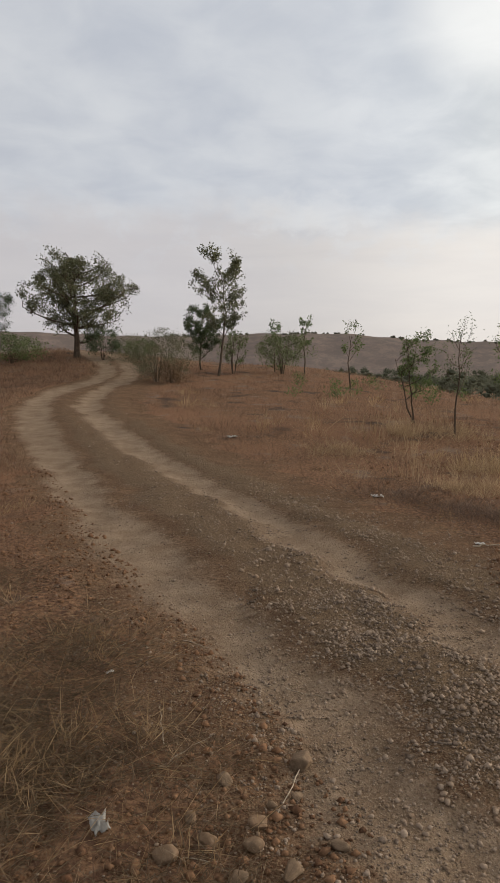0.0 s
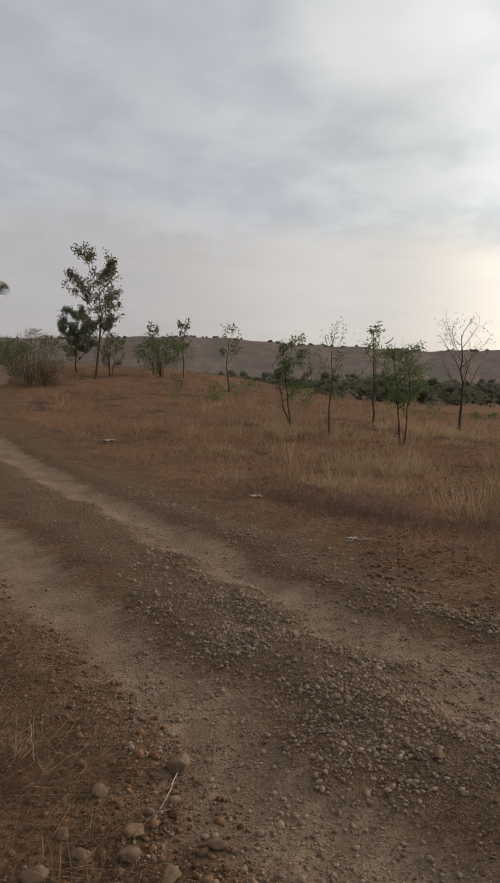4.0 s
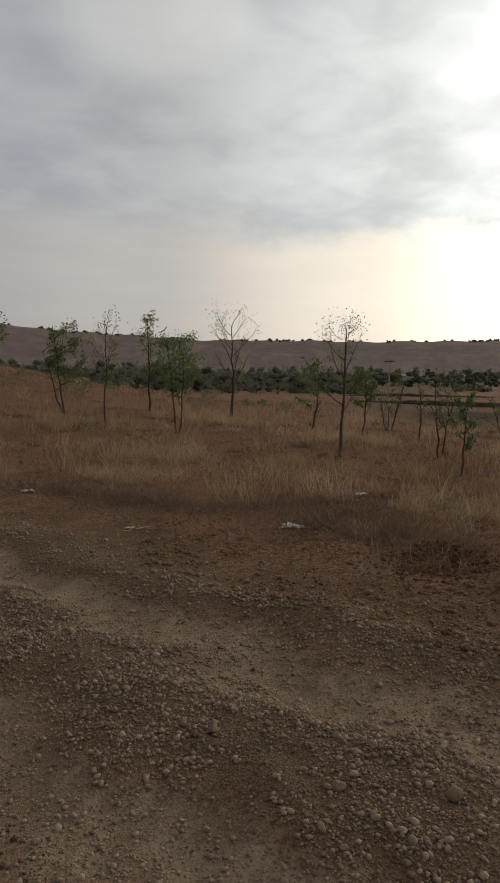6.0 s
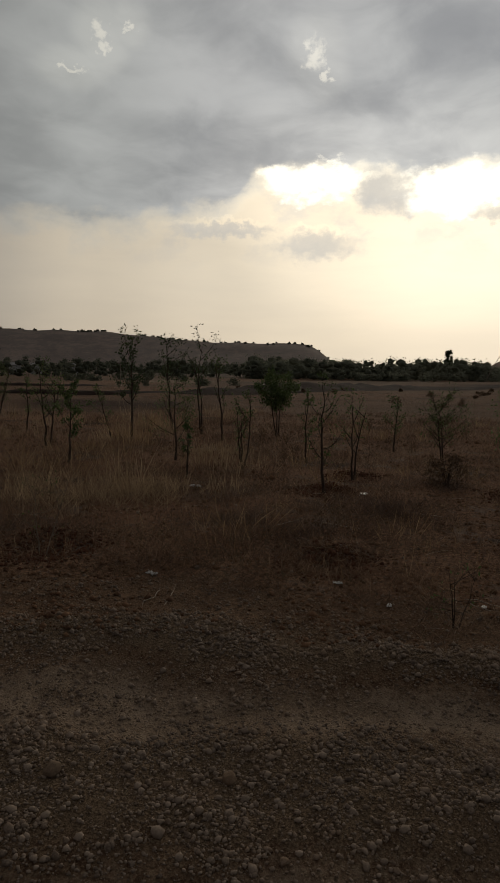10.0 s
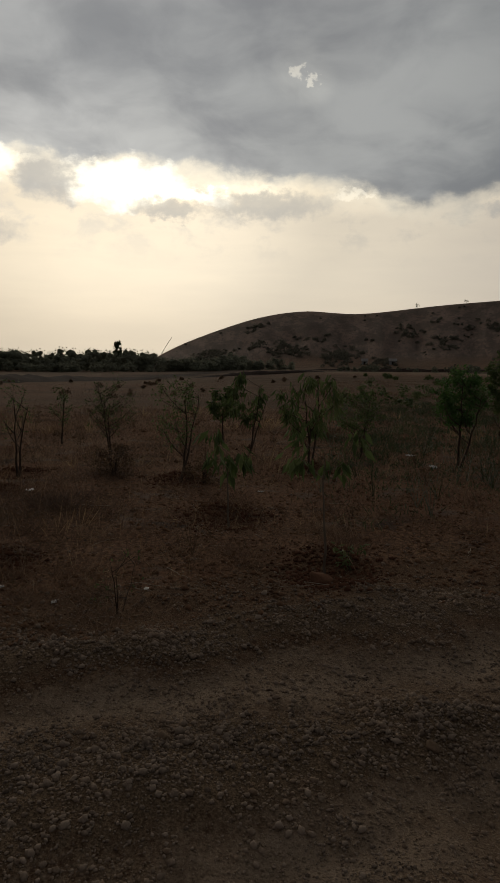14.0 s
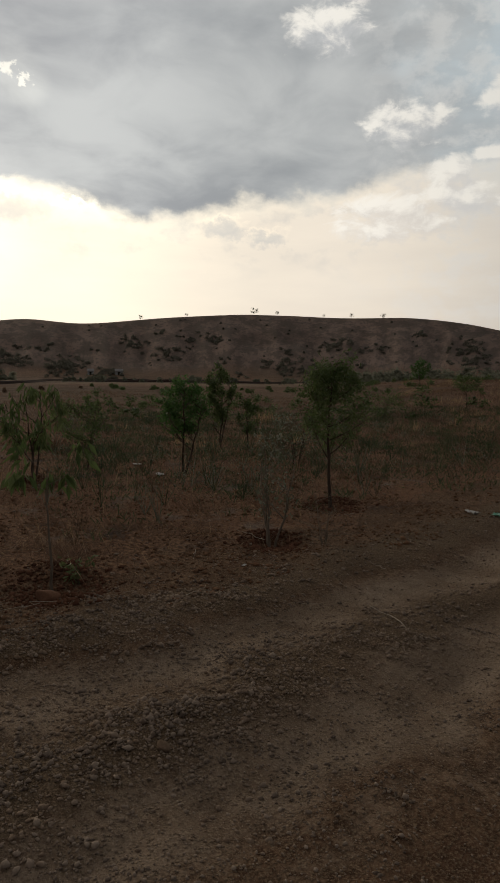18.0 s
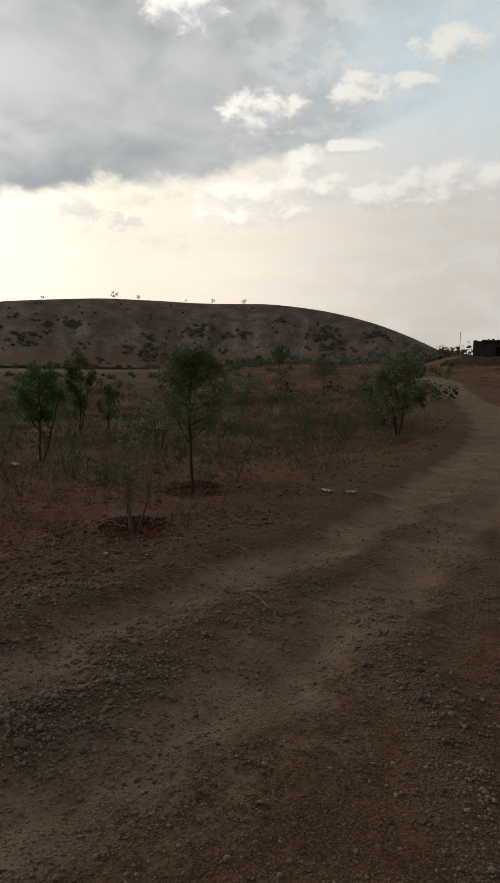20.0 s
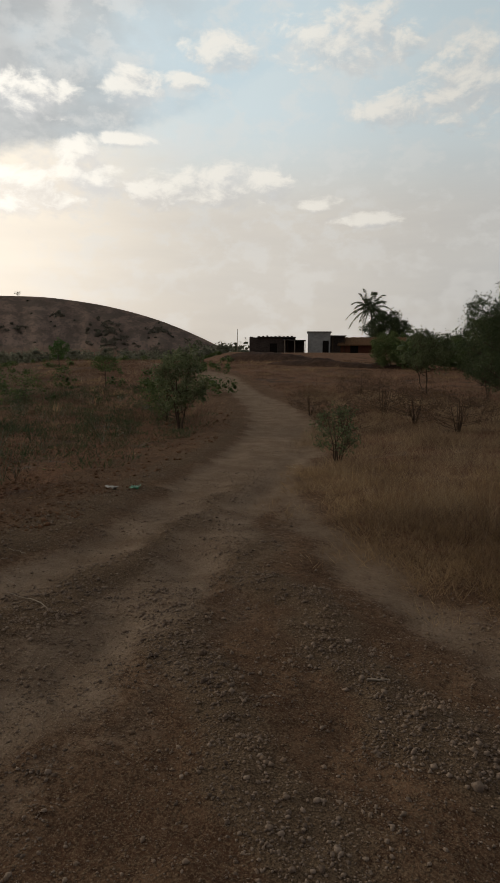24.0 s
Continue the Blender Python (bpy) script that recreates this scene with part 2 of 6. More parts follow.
sun = new("sun", bpy.data.lights.new("sun", "SUN"))
sun.data.energy, sun.data.angle, sun.data.color = 1.9, radians(14), (1.0, 0.85, 0.67)
sa, se = radians(SUN_BEARING), radians(SUN_HEIGHT)
sun.matrix_world = look((math.sin(sa) * 50, math.cos(sa) * 50, 50 * math.tan(se)), (0, 0, 0))

# ---- materials ----
def material(name, rough=0.85):
    m = bpy.data.materials.new(name)
    m.use_nodes = True
    q = Wires(m.node_tree)
    q.shader = m.node_tree.nodes["Principled BSDF"]
    q.shader.inputs["Roughness"].default_value = rough
    q.shader.inputs["Specular IOR Level"].default_value = 0.25 if rough < 0.85 else 0.05
    q.place = q.node("ShaderNodeNewGeometry").outputs["Position"]
    q.m = m
    return q


def relief(q, height, strength=0.5, distance=0.01):
    n = q.node("ShaderNodeBump")
    n.inputs["Strength"].default_value, n.inputs["Distance"].default_value = strength, distance
    q.join(height, n.inputs["Height"])
    q.join(n.outputs[0], q.shader.inputs["Normal"])


def island(q):
    return q.node("ShaderNodeNewGeometry").outputs["Random Per Island"]


def soil_material():
    q = material("soil", 1.0)
    q.shader.inputs["Specular IOR Level"].default_value = 0.04
    a, b = q.node("ShaderNodeAttribute"), q.node("ShaderNodeAttribute")
    a.attribute_name, b.attribute_name = "cover", "field"
    ca, cb = q.node("ShaderNodeSeparateColor"), q.node("ShaderNodeSeparateColor")
    q.join(a.outputs["Color"], ca.inputs[0]), q.join(b.outputs["Color"], cb.inputs[0])
    rut, gravel, grass = ca.outputs
    plough, stubble, hill = cb.outputs
    n_big, n_mid = q.noise(q.place, 0.35, 3, 0.6), q.noise(q.place, 2.6, 5, 0.6)
    n_fine, n_grit = q.noise(q.place, 22, 5, 0.65), q.noise(q.place, 95, 4, 0.7)
    red = q.mix(q.step(n_mid, 0.35, 0.68), (0.092, 0.05, 0.030), (0.172, 0.102, 0.061))
    red = q.mix(q.step(n_fine, 0.58, 0.36), red, (0.0661, 0.0367, 0.0227))
    red = q.mix(q.math("MULTIPLY", q.step(n_grit, 0.45, 0.66), 0.8), red, (0.217, 0.149, 0.0932))
    dust = q.mix(q.step(n_mid, 0.32, 0.7), (0.166, 0.114, 0.076), (0.252, 0.186, 0.133))
    dust = q.mix(q.math("MULTIPLY", q.step(n_grit, 0.52, 0.66), 0.7), dust, (0.336, 0.26, 0.188))
    grey = q.mix(q.step(n_grit, 0.36, 0.64), (0.074, 0.049, 0.031), (0.182, 0.127, 0.082))
    litter = q.mix(q.step(n_fine, 0.36, 0.64), (0.09, 0.0504, 0.0336), (0.228, 0.134, 0.0792))
    litter = q.mix(q.step(q.noise(q.place, 0.8, 4, 0.6), 0.55, 0.68), litter, (0.0576, 0.0432, 0.036))
    litter = q.mix(q.step(n_big, 0.42, 0.62), litter, q.mix(0.45, litter, (0.204, 0.11, 0.066)))
    litter = q.mix(q.math("MULTIPLY", q.step(q.noise(q.place, 1.3, 5, 0.65), 0.56, 0.66), 0.6), litter, q.mix(n_fine, (0.10, 0.078, 0.064), (0.24, 0.195, 0.16)))
    wob = q.math("MULTIPLY", q.math("SUBTRACT", n_fine, 0.5), 0.9)
    colour = q.mix(q.step(q.math("ADD", grass, wob), 0.3, 0.7), red, litter)
    colour = q.mix(q.step(q.math("ADD", gravel, wob), 0.3, 0.7), colour, grey)
    colour = q.mix(q.step(q.math("ADD", rut, q.math("MULTIPLY", wob, 0.9)), 0.25, 0.80), colour, dust)
    axes = q.node("ShaderNodeSeparateXYZ")
    q.join(q.place, axes.inputs[0])
    turn = q.math("ARCTAN2", axes.outputs[0], axes.outputs[1])
    face = q.node("ShaderNodeCombineXYZ")
    q.join(q.math("MULTIPLY", turn, 480.0), face.inputs[0]), q.join(q.math("MULTIPLY", axes.outputs[2], 1.3), face.inputs[1])
    face = face.outputs[0]
    far_n = q.noise(face, 0.035, 6, 0.62)
    slope = q.mix(q.step(far_n, 0.36, 0.64), (0.135, 0.093, 0.074), (0.205, 0.141, 0.111))
    slope = q.mix(q.step(q.noise(face, 0.018, 4, 0.6), 0.46, 0.58), slope, q.mix(0.5, slope, (0.21, 0.15, 0.122)))
    slope = q.mix(q.math("MULTIPLY", q.step(q.noise(face, 0.09, 6, 0.7), 0.44, 0.56), 0.6), slope, (0.066, 0.054, 0.043))
    slope = q.mix(q.math("MULTIPLY", q.step(q.noise(face, 0.45, 3, 0.7), 0.53, 0.62), 0.6), slope, (0.066, 0.058, 0.044))
    runnel = q.node("ShaderNodeCombineXYZ")
    q.join(q.math("MULTIPLY", turn, 52.0), runnel.inputs[0]), q.join(q.math("MULTIPLY", axes.outputs[2], 0.05), runnel.inputs[1])
    slope = q.mix(q.math("MULTIPLY", q.step(q.noise(runnel.outputs[0], 1.0, 5, 0.6, 0.6), 0.5, 0.62), 0.3), slope, (0.07, 0.054, 0.045))
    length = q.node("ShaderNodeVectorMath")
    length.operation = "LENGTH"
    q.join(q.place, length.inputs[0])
    # haze put into the base colour: the slope greys with distance on the far ridge
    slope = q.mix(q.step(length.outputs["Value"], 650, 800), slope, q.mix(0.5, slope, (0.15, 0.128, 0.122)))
    furrow = q.step(q.noise(q.place, 0.22, 6, 0.68), 0.36, 0.64)
    colour = q.mix(stubble, colour, q.mix(furrow, (0.068, 0.048, 0.033), (0.122, 0.087, 0.058)))
    colour = q.mix(plough, colour, q.mix(furrow, (0.022, 0.014, 0.011), (0.046, 0.029, 0.021)))
    colour = q.mix(b.outputs["Alpha"], colour, q.mix(furrow, (0.17, 0.12, 0.08), (0.27, 0.2, 0.14)))
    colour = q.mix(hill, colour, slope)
    h = q.math("ADD", q.math("MULTIPLY", n_fine, 0.7), q.math("ADD", q.math("MULTIPLY", n_grit, 0.35), n_mid))
    chips = q.node("ShaderNodeTexVoronoi")
    q.join(q.place, chips.inputs["Vector"])
    chips.inputs["Scale"].default_value = 66
    lump = q.math("MULTIPLY", q.step(chips.outputs["Distance"], 0.62, 0.1), q.step(q.math("ADD", n_fine, n_mid), 0.75, 1.05, 0.25, 1.0))
    tone = q.node("ShaderNodeSeparateColor")
    q.join(chips.outputs["Color"], tone.inputs[0])
    track = q.math("MAXIMUM", q.math("MAXIMUM", rut, gravel), q.math("MULTIPLY", q.math("SUBTRACT", 1.0, grass), 0.75))
    lump = q.math("MULTIPLY", lump, q.step(tone.outputs[1], 0.45, 0.6))
    chip_colour = q.mix(tone.outputs[0], (0.085, 0.056, 0.035), (0.27, 0.2, 0.13))
    colour = q.mix(q.math("MULTIPLY", q.math("MULTIPLY", lump, track), 0.85), colour, chip_colour)
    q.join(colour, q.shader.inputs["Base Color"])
    relief(q, q.math("ADD", h, q.math("MULTIPLY", lump, 0.3)), 0.9, 0.04)
    return q.m


def stone_material(name, dark, light, warm):
    q = material(name, 0.9)
    r = island(q)
    n = q.noise(q.place, 60, 4, 0.65)
    c = q.mix(r, dark, light)
    c = q.mix(q.step(q.noise(q.place, 1.7, 3), 0.42, 0.62), c, q.mix(r, warm, light))
    c = q.mix(q.math("MULTIPLY", q.step(n, 0.4, 0.7), 0.5), c, tuple(v * 1.35 for v in light))
    q.join(c, q.shader.inputs["Base Color"])
    relief(q, n, 0.5, 0.006)
    return q.m


def leaf_material(name, shades, gloss=0.55, sheer=0.3):
    """shades: dark, middle and light green, mixed leaf by leaf."""
    q = material(name, gloss)
    r = island(q)
    patch = q.math("ADD", q.noise(q.place, 1.3, 2), q.noise(q.place, 0.33, 3))
    c = q.ramp(q.math("SUBTRACT", q.math("ADD", q.math("MULTIPLY", r, 0.6), q.math("MULTIPLY", patch, 0.7)), 0.45), [(0.12, shades[0]), (0.5, shades[1]), (0.92, shades[2])])
    q.join(c, q.shader.inputs["Base Color"])
    if sheer:
        t = q.node("ShaderNodeBsdfTranslucent")
        q.join(c, t.inputs[0])
        m = q.node("ShaderNodeMixShader")
        m.inputs[0].default_value = sheer
        q.tree.links.new(q.shader.outputs[0], m.inputs[1]), q.tree.links.new(t.outputs[0], m.inputs[2])
        out = q.tree.nodes["Material Output"]
        q.tree.links.new(m.outputs[0], out.inputs[0])
    return q.m


def rough_material(name, dark, light, scale=12.0, rough=0.85, bumpy=0.5, depth=0.01, stretch=(1, 1, 1)):
    q = material(name, rough)
    tex = q.node("ShaderNodeTexCoord").outputs["Object"]
    mp = q.node("ShaderNodeMapping")
    mp.inputs["Scale"].default_value = stretch
    q.join(tex, mp.inputs[0])
    n, g = q.noise(mp.outputs[0], scale, 5, 0.65), q.noise(mp.outputs[0], scale * 0.17, 3)
    c = q.mix(q.step(q.math("ADD", q.math("MULTIPLY", n, 0.65), q.math("MULTIPLY", g, 0.35)), 0.34, 0.66), dark, light)
    r = q.node("ShaderNodeObjectInfo").outputs["Random"]
    c = q.mix(q.math("MULTIPLY", r, 0.35), c, dark)
    q.join(c, q.shader.inputs["Base Color"])
    relief(q, n, bumpy, depth)
    return q.m


SOIL = soil_material()
GRAVEL = stone_material("gravel", (0.073, 0.053, 0.041), (0.248, 0.19, 0.145), (0.18, 0.12, 0.078))
RED_STONE = stone_material("red_stone", (0.085, 0.042, 0.027), (0.165, 0.088, 0.055), (0.13, 0.062, 0.035))
CLOD = stone_material("clod", (0.059, 0.0319, 0.0201), (0.177, 0.101, 0.059), (0.13, 0.0649, 0.0354))
RED_EARTH = stone_material("red_earth", (0.046, 0.021, 0.013), (0.115, 0.054, 0.032), (0.085, 0.036, 0.02))
STONE = stone_material("stone", (0.075, 0.05, 0.034), (0.175, 0.125, 0.085), (0.15, 0.08, 0.042))
BARK = rough_material("bark", (0.045, 0.032, 0.024), (0.12, 0.088, 0.066), 30, 0.9, 0.7, 0.01, (1, 1, 0.25))
PALE_BARK = rough_material("pale_bark", (0.12, 0.095, 0.07), (0.25, 0.20, 0.15), 30, 0.9, 0.6, 0.008, (1, 1, 0.25))
LEAF = leaf_material("leaf", ((0.045, 0.07, 0.024), (0.085, 0.122, 0.04), (0.15, 0.185, 0.07)), 0.55, 0.45)
LEAF_DARK = leaf_material("leaf_dark", ((0.03, 0.045, 0.022), (0.056, 0.078, 0.034), (0.10, 0.125, 0.055)), 0.55, 0.4)
LEAF_OLIVE = leaf_material("leaf_olive", ((0.05, 0.055, 0.033), (0.10, 0.105, 0.058), (0.165, 0.165, 0.092)), 0.55, 0.45)
LEAF_PALE = leaf_material("leaf_pale", ((0.05, 0.07, 0.025), (0.095, 0.12, 0.045), (0.16, 0.18, 0.075)))
LEAF_GREY = leaf_material("leaf_grey", ((0.065, 0.085, 0.04), (0.12, 0.145, 0.07), (0.19, 0.21, 0.11)), 0.6, 0.5)
LEAF_FRESH = leaf_material("leaf_fresh", ((0.04, 0.09, 0.022), (0.072, 0.15, 0.036), (0.12, 0.21, 0.06)), 0.55, 0.45)
# distant foliage: haze is painted in as a paler, greyer leaf colour
LEAF_FAR_HAZED = leaf_material("leaf_far_hazed", ((0.08, 0.088, 0.064), (0.115, 0.122, 0.088), (0.155, 0.16, 0.118)), 0.9, 0.55)
LEAF_SILVER = leaf_material("leaf_silver", ((0.07, 0.085, 0.05), (0.14, 0.155, 0.10), (0.24, 0.25, 0.19)))
LEAF_DRY = leaf_material("leaf_dry", ((0.06, 0.035, 0.022), (0.13, 0.08, 0.045), (0.21, 0.14, 0.08)))
GRASS_RED = leaf_material("grass_red", ((0.075, 0.044, 0.031), (0.158, 0.096, 0.064), (0.29, 0.2, 0.13)), 0.7, 0.5)
GRASS_STRAW = leaf_material("grass_straw", ((0.15, 0.094, 0.05), (0.28, 0.185, 0.10), (0.43, 0.31, 0.18)), 0.6, 0.6)
GRASS_GREY = leaf_material("grass_grey", ((0.058, 0.041, 0.026), (0.112, 0.08, 0.049), (0.225, 0.162, 0.1)), 0.7, 0.3)
# scrub and tree line far off, leaf colours lifted to imitate haze
LEAF_RIDGE_HAZED = leaf_material("leaf_ridge_hazed", ((0.085, 0.08, 0.064), (0.125, 0.118, 0.092), (0.16, 0.15, 0.118)), 0.95, 0.5)
LEAF_LINE_HAZED = leaf_material("leaf_line_hazed", ((0.13, 0.137, 0.1), (0.19, 0.197, 0.145), (0.25, 0.255, 0.19)), 0.9, 0.6)
GRASS_GOLD = leaf_material("grass_gold", ((0.17, 0.115, 0.068), (0.29, 0.205, 0.125), (0.43, 0.325, 0.205)), 0.6, 0.65)
GRASS_MAUVE = leaf_material("grass_mauve", ((0.06, 0.038, 0.028), (0.125, 0.083, 0.06), (0.215, 0.152, 0.112)), 0.75, 0.25)

# ---- the lie of the land ----
def smooth(a, b, v):
    u = np.clip((np.asarray(v, float) - a) / (b - a), 0, 1)
    return u * u * (3 - 2 * u)


def bump(v, centre, width):
    return np.exp(-((np.asarray(v, float) - centre) / width) ** 2)


def waves(x, y, size, seed):
    """Soft uneven relief from a few crossing waves, about -1 to 1."""
    rng = np.random.default_rng(seed)
    out = 0.0
    for k in range(7):
        a, s, p = rng.uniform(0, 2 * np.pi), rng.uniform(0.6, 1.6), rng.uniform(0, 6.28)
        out = out + np.sin((x * np.cos(a) + y * np.sin(a)) * s * 6.283 / size + p + 0.8 * np.sin((x * np.sin(a) - y * np.cos(a)) * 4.0 / size + p * 2))
    return out / 4.2


def bend(points, steps=14):
    """A smooth line through a few points of the plan."""
    p = np.array([points[0], *points, points[-1]], float)
    p[0], p[-1] = 2 * p[1] - p[2], 2 * p[-2] - p[-3]
    out = []
    for i in range(1, len(p) - 2):
        for u in np.arange(steps) / steps:
            out.append(0.5 * (2 * p[i] + (p[i + 1] - p[i - 1]) * u + (2 * p[i - 1] - 5 * p[i] + 4 * p[i + 1] - p[i + 2]) * u * u
                              + (3 * p[i] - p[i - 1] - 3 * p[i + 1] + p[i + 2]) * u ** 3))
    return np.array(out)


def line_gap(x, y, line):
    """Distance from each place to a line of the plan, signed: positive on the right of its run."""
    x, y = np.asarray(x, float), np.asarray(y, float)
    best, sign = np.full(x.shape, 1e9), np.ones(x.shape)
    for a, b in zip(line[:-1], line[1:]):
        dx, dy = b - a
        n = dx * dx + dy * dy + 1e-9
        u = np.clip(((x - a[0]) * dx + (y - a[1]) * dy) / n, 0, 1)
        ex, ey = x - a[0] - u * dx, y - a[1] - u * dy
        d = np.hypot(ex, ey)
        near = d < best
        best = np.where(near, d, best)
        sign = np.where(near, np.where(ex * dy - ey * dx > 0, 1.0, -1.0), sign)
    return best * sign


# wheel tracks, from the trees in the north round the bend to the houses
FAR_RUT = bend([(-13.5, 47), (-8.6, 40), (-6.2, 34.6), (-5.55, 30), (-5.7, 25.6), (-5.0, 20.6), (-3.4, 16.4), (-1.4, 11.5), (0.1, 8.0), (0.95, 5.65), (1.55, 4.0), (2.05, 2.75), (2.62, 1.6),
                (3.05, 0.45), (3.5, -0.8), (4.05, -2.3), (4.6, -3.95), (5.4, -5.7), (8.05, -10.1), (10.6, -13.95), (14.6, -18.3), (19.1, -22.4), (22.8, -25.8), (28, -30), (37, -35)])
NEAR_RUT = bend([(-15, 46), (-9.9, 39.4), (-7.4, 34.4), (-6.7, 30), (-7.2, 25.7), (-6.75, 21.4), (-5.3, 16.6), (-3.2, 11.4), (-1.5, 7.3), (-0.45, 4.95), (0.13, 3.7), (0.62, 2.45), (1.2, 1.25),
                 (1.78, 0.3), (2.36, -0.7), (2.84, -2.1), (3.6, -3.9), (4.6, -5.75), (7.0, -10.4), (9.2, -13.9), (11.9, -16.6), (17.1, -21.3), (21.4, -25.6), (26.6, -30.4), (35.8, -35.8)])
SIDE_RUT = bend([(-9, -2.6), (-5, -2.7), (-2, -2.85), (0, -3.25), (1.35, -3.95), (2.2, -4.5), (3.0, -5.1), (4.2, -6.2), (5.4, -7.6), (6.6, -9.6)])


def height_far(az, r):
    """Hills and valley, by bearing in degrees and distance."""
    # long ridge across the valley
    rise = 2.9 + 0.95 * bump(az, 4, 12) + 0.55 * smooth(-2, -20, az) - 0.72 * smooth(48, 59, az)
    rise = rise * (1 - smooth(65.5, 69.5, az)) + 0.05 * np.sin(az * 1.7) * bump(az, 20, 60)
    crest = np.tan(np.radians(rise)) * 1500 + 3.6
    up = smooth(620, 1500, r) ** 1.15
    z = np.where(az < 75, crest * up, 0.0)
    # the near hill
    rise = 4.62 * (1 - (1 - np.clip((az - 79.3) / 15, 0, 1)) ** 1.9) * (1 - 0.06 * bump(az, 97.5, 3)) + (0.75 - 0.24 * smooth(112, 123, az)) * smooth(96, 112, az)
    rise = rise * (1 - np.clip((az - 120.5) / 20.6, 0, 1) ** 2.35)
    rise = np.where((az > 79) & (az < 142), rise, 0)
    x, y = r * np.sin(np.radians(az)), r * np.cos(np.radians(az))
    gully = 0.06 * waves(x, y, 150, 61) + 0.045 * np.sin(az * 3.1 + r * 0.003) + 0.065 * np.sin(az * 1.27 + 1.1 + 0.5 * np.sin(az * 0.9)) + 0.012 * np.sin(az * 5.3 + r * 0.006)
    crest = np.tan(np.radians(rise)) * 600 + 1.6 * np.minimum(1, rise)
    u = np.clip((r - 300) / 300, 0, 1)
    body = u ** 1.25 * (1 + gully * np.sin(np.pi * u) * (1 - u) * 2.6)
    terrace = 0.005 * np.sin(u * 40) * smooth(0, .1, u) * smooth(.45, .1, u)
    return z + crest * (body + terrace) - 2.0 * smooth(30, 160, r) * smooth(14, 30, az) * (1 - smooth(78, 96, az))


def ground(x, y):
    x, y = np.asarray(x, float), np.asarray(y, float)
    r, az = np.hypot(x, y), np.degrees(np.arctan2(x, y))
    # the slope that the track climbs in the north
    s = np.clip(y - 8, 0, 40)
    climb = 0.085 * np.where(s < 8, s * s / 16, s - 4) * (1 - smooth(38, 48, y) * 0.12)
    z = climb * (1 - 0.95 * smooth(2, 19, x)) * (1 - smooth(60, 160, r))
    # the bank under the northern trees
    z = z + 0.9 * bump(np.hypot(x + 10.5, (y - 40.5)), 0, 7)
    # the rise to the houses
    s = np.clip(0.63 * x - 0.777 * y - 13, 0, 46)
    z = z + 0.04 * np.where(s < 8, s * s / 16, s - 4) * smooth(112, 128, az)
    z = z + 0.25 * bump(line_far(x, y), 4.2, 2.2) * smooth(135, 150, az) * smooth(5, 8, r) * (1 - smooth(20, 30, r))
    z = z + 1.15 * smooth(62, 78, r) * smooth(136, 140, az) * (1 - smooth(130, 200, r))
    z = z + height_far(az, r)
    z = z + 0.05 * waves(x, y, 9, 3) * smooth(5, 14, r) + 0.3 * waves(x, y, 70, 5) * smooth(50, 200, r) + 1.6 * waves(x, y, 260, 8) * smooth(420, 700, r)
    return z + hollows(x, y)


# young trees stand in shallow dug hollows with the spoil heaped behind
PITS = [(4.3, 4.15, 0.6), (5.23, -0.68, 0.6), (6.9, 0.2, 0.6), (5.95, -2.75, 0.42), (5.15, 1.9, 0.5), (8.14, 3.18, 0.5), (7.4, -4.17, 0.5), (9.2, 1.0, 0.5), (10.25, -0.85, 0.6), (9.5, 3.3, 0.5)]


def hollows(x, y):
    out = 0.0
    for px, py, size in PITS:
        d = np.hypot(x - px, y - py)
        back = np.hypot(x - px * (1 + 0.55 * size / math.hypot(px, py)), y - py * (1 + 0.55 * size / math.hypot(px, py)))
        out = out - 0.15 * size * bump(d, 0, 0.55 * size) + 0.14 * size * bump(back, 0, 0.5 * size)
    return out


def line_far(x, y):
    return line_gap(x, y, FAR_RUT[::7])


def ground_at(x, y):
    return float(ground(np.array([x]), np.array([y]))[0])

# ---- mesh helpers ----
def mesh_of(name, verts, faces, mat, smooth_faces=False):
    """A mesh from arrays; faces is one array, or a list of arrays, with a fixed count of corners each."""
    me = bpy.data.meshes.new(name)
    lists = faces if isinstance(faces, list) else [faces]
    lists = [np.asarray(f, np.int32) for f in lists if len(f)]
    verts = np.asarray(verts, np.float32)
    me.vertices.add(len(verts))
    me.vertices.foreach_set("co", verts.ravel())
    loops = np.concatenate([f.ravel() for f in lists])
    counts = np.concatenate([np.full(len(f), f.shape[1], np.int32) for f in lists])
    me.loops.add(len(loops))
    me.loops.foreach_set("vertex_index", loops)
    me.polygons.add(len(counts))
    me.polygons.foreach_set("loop_start", np.concatenate([[0], np.cumsum(counts)[:-1]]).astype(np.int32))
    me.polygons.foreach_set("use_smooth", np.full(len(counts), smooth_faces))
    me.update(calc_edges=True)
    me.materials.append(mat)
    return me


def put(name, me, parent=None, label=""):
    ob = new(name, me)
    if parent:
        ob.parent = parent
    return tagged(ob, label)


def part(name, bm, mat, parent, label=""):
    """Links a bmesh as one mesh object under a thing or a part."""
    me = bpy.data.meshes.new(name)
    bm.to_mesh(me)
    bm.free()
    me.materials.append(mat)
    return put(name, me, parent, label)


def thing(name, x, y, label, category, turn=0.0, group="", z=None):
    """An empty at a thing's base, on the ground."""
    ob = new(name)
    ob.empty_display_size = 0.2
    ob.matrix_world = pose(x, y, ground_at(x, y) if z is None else z, 0, 0, turn)
    return tagged(ob, label, category, group)


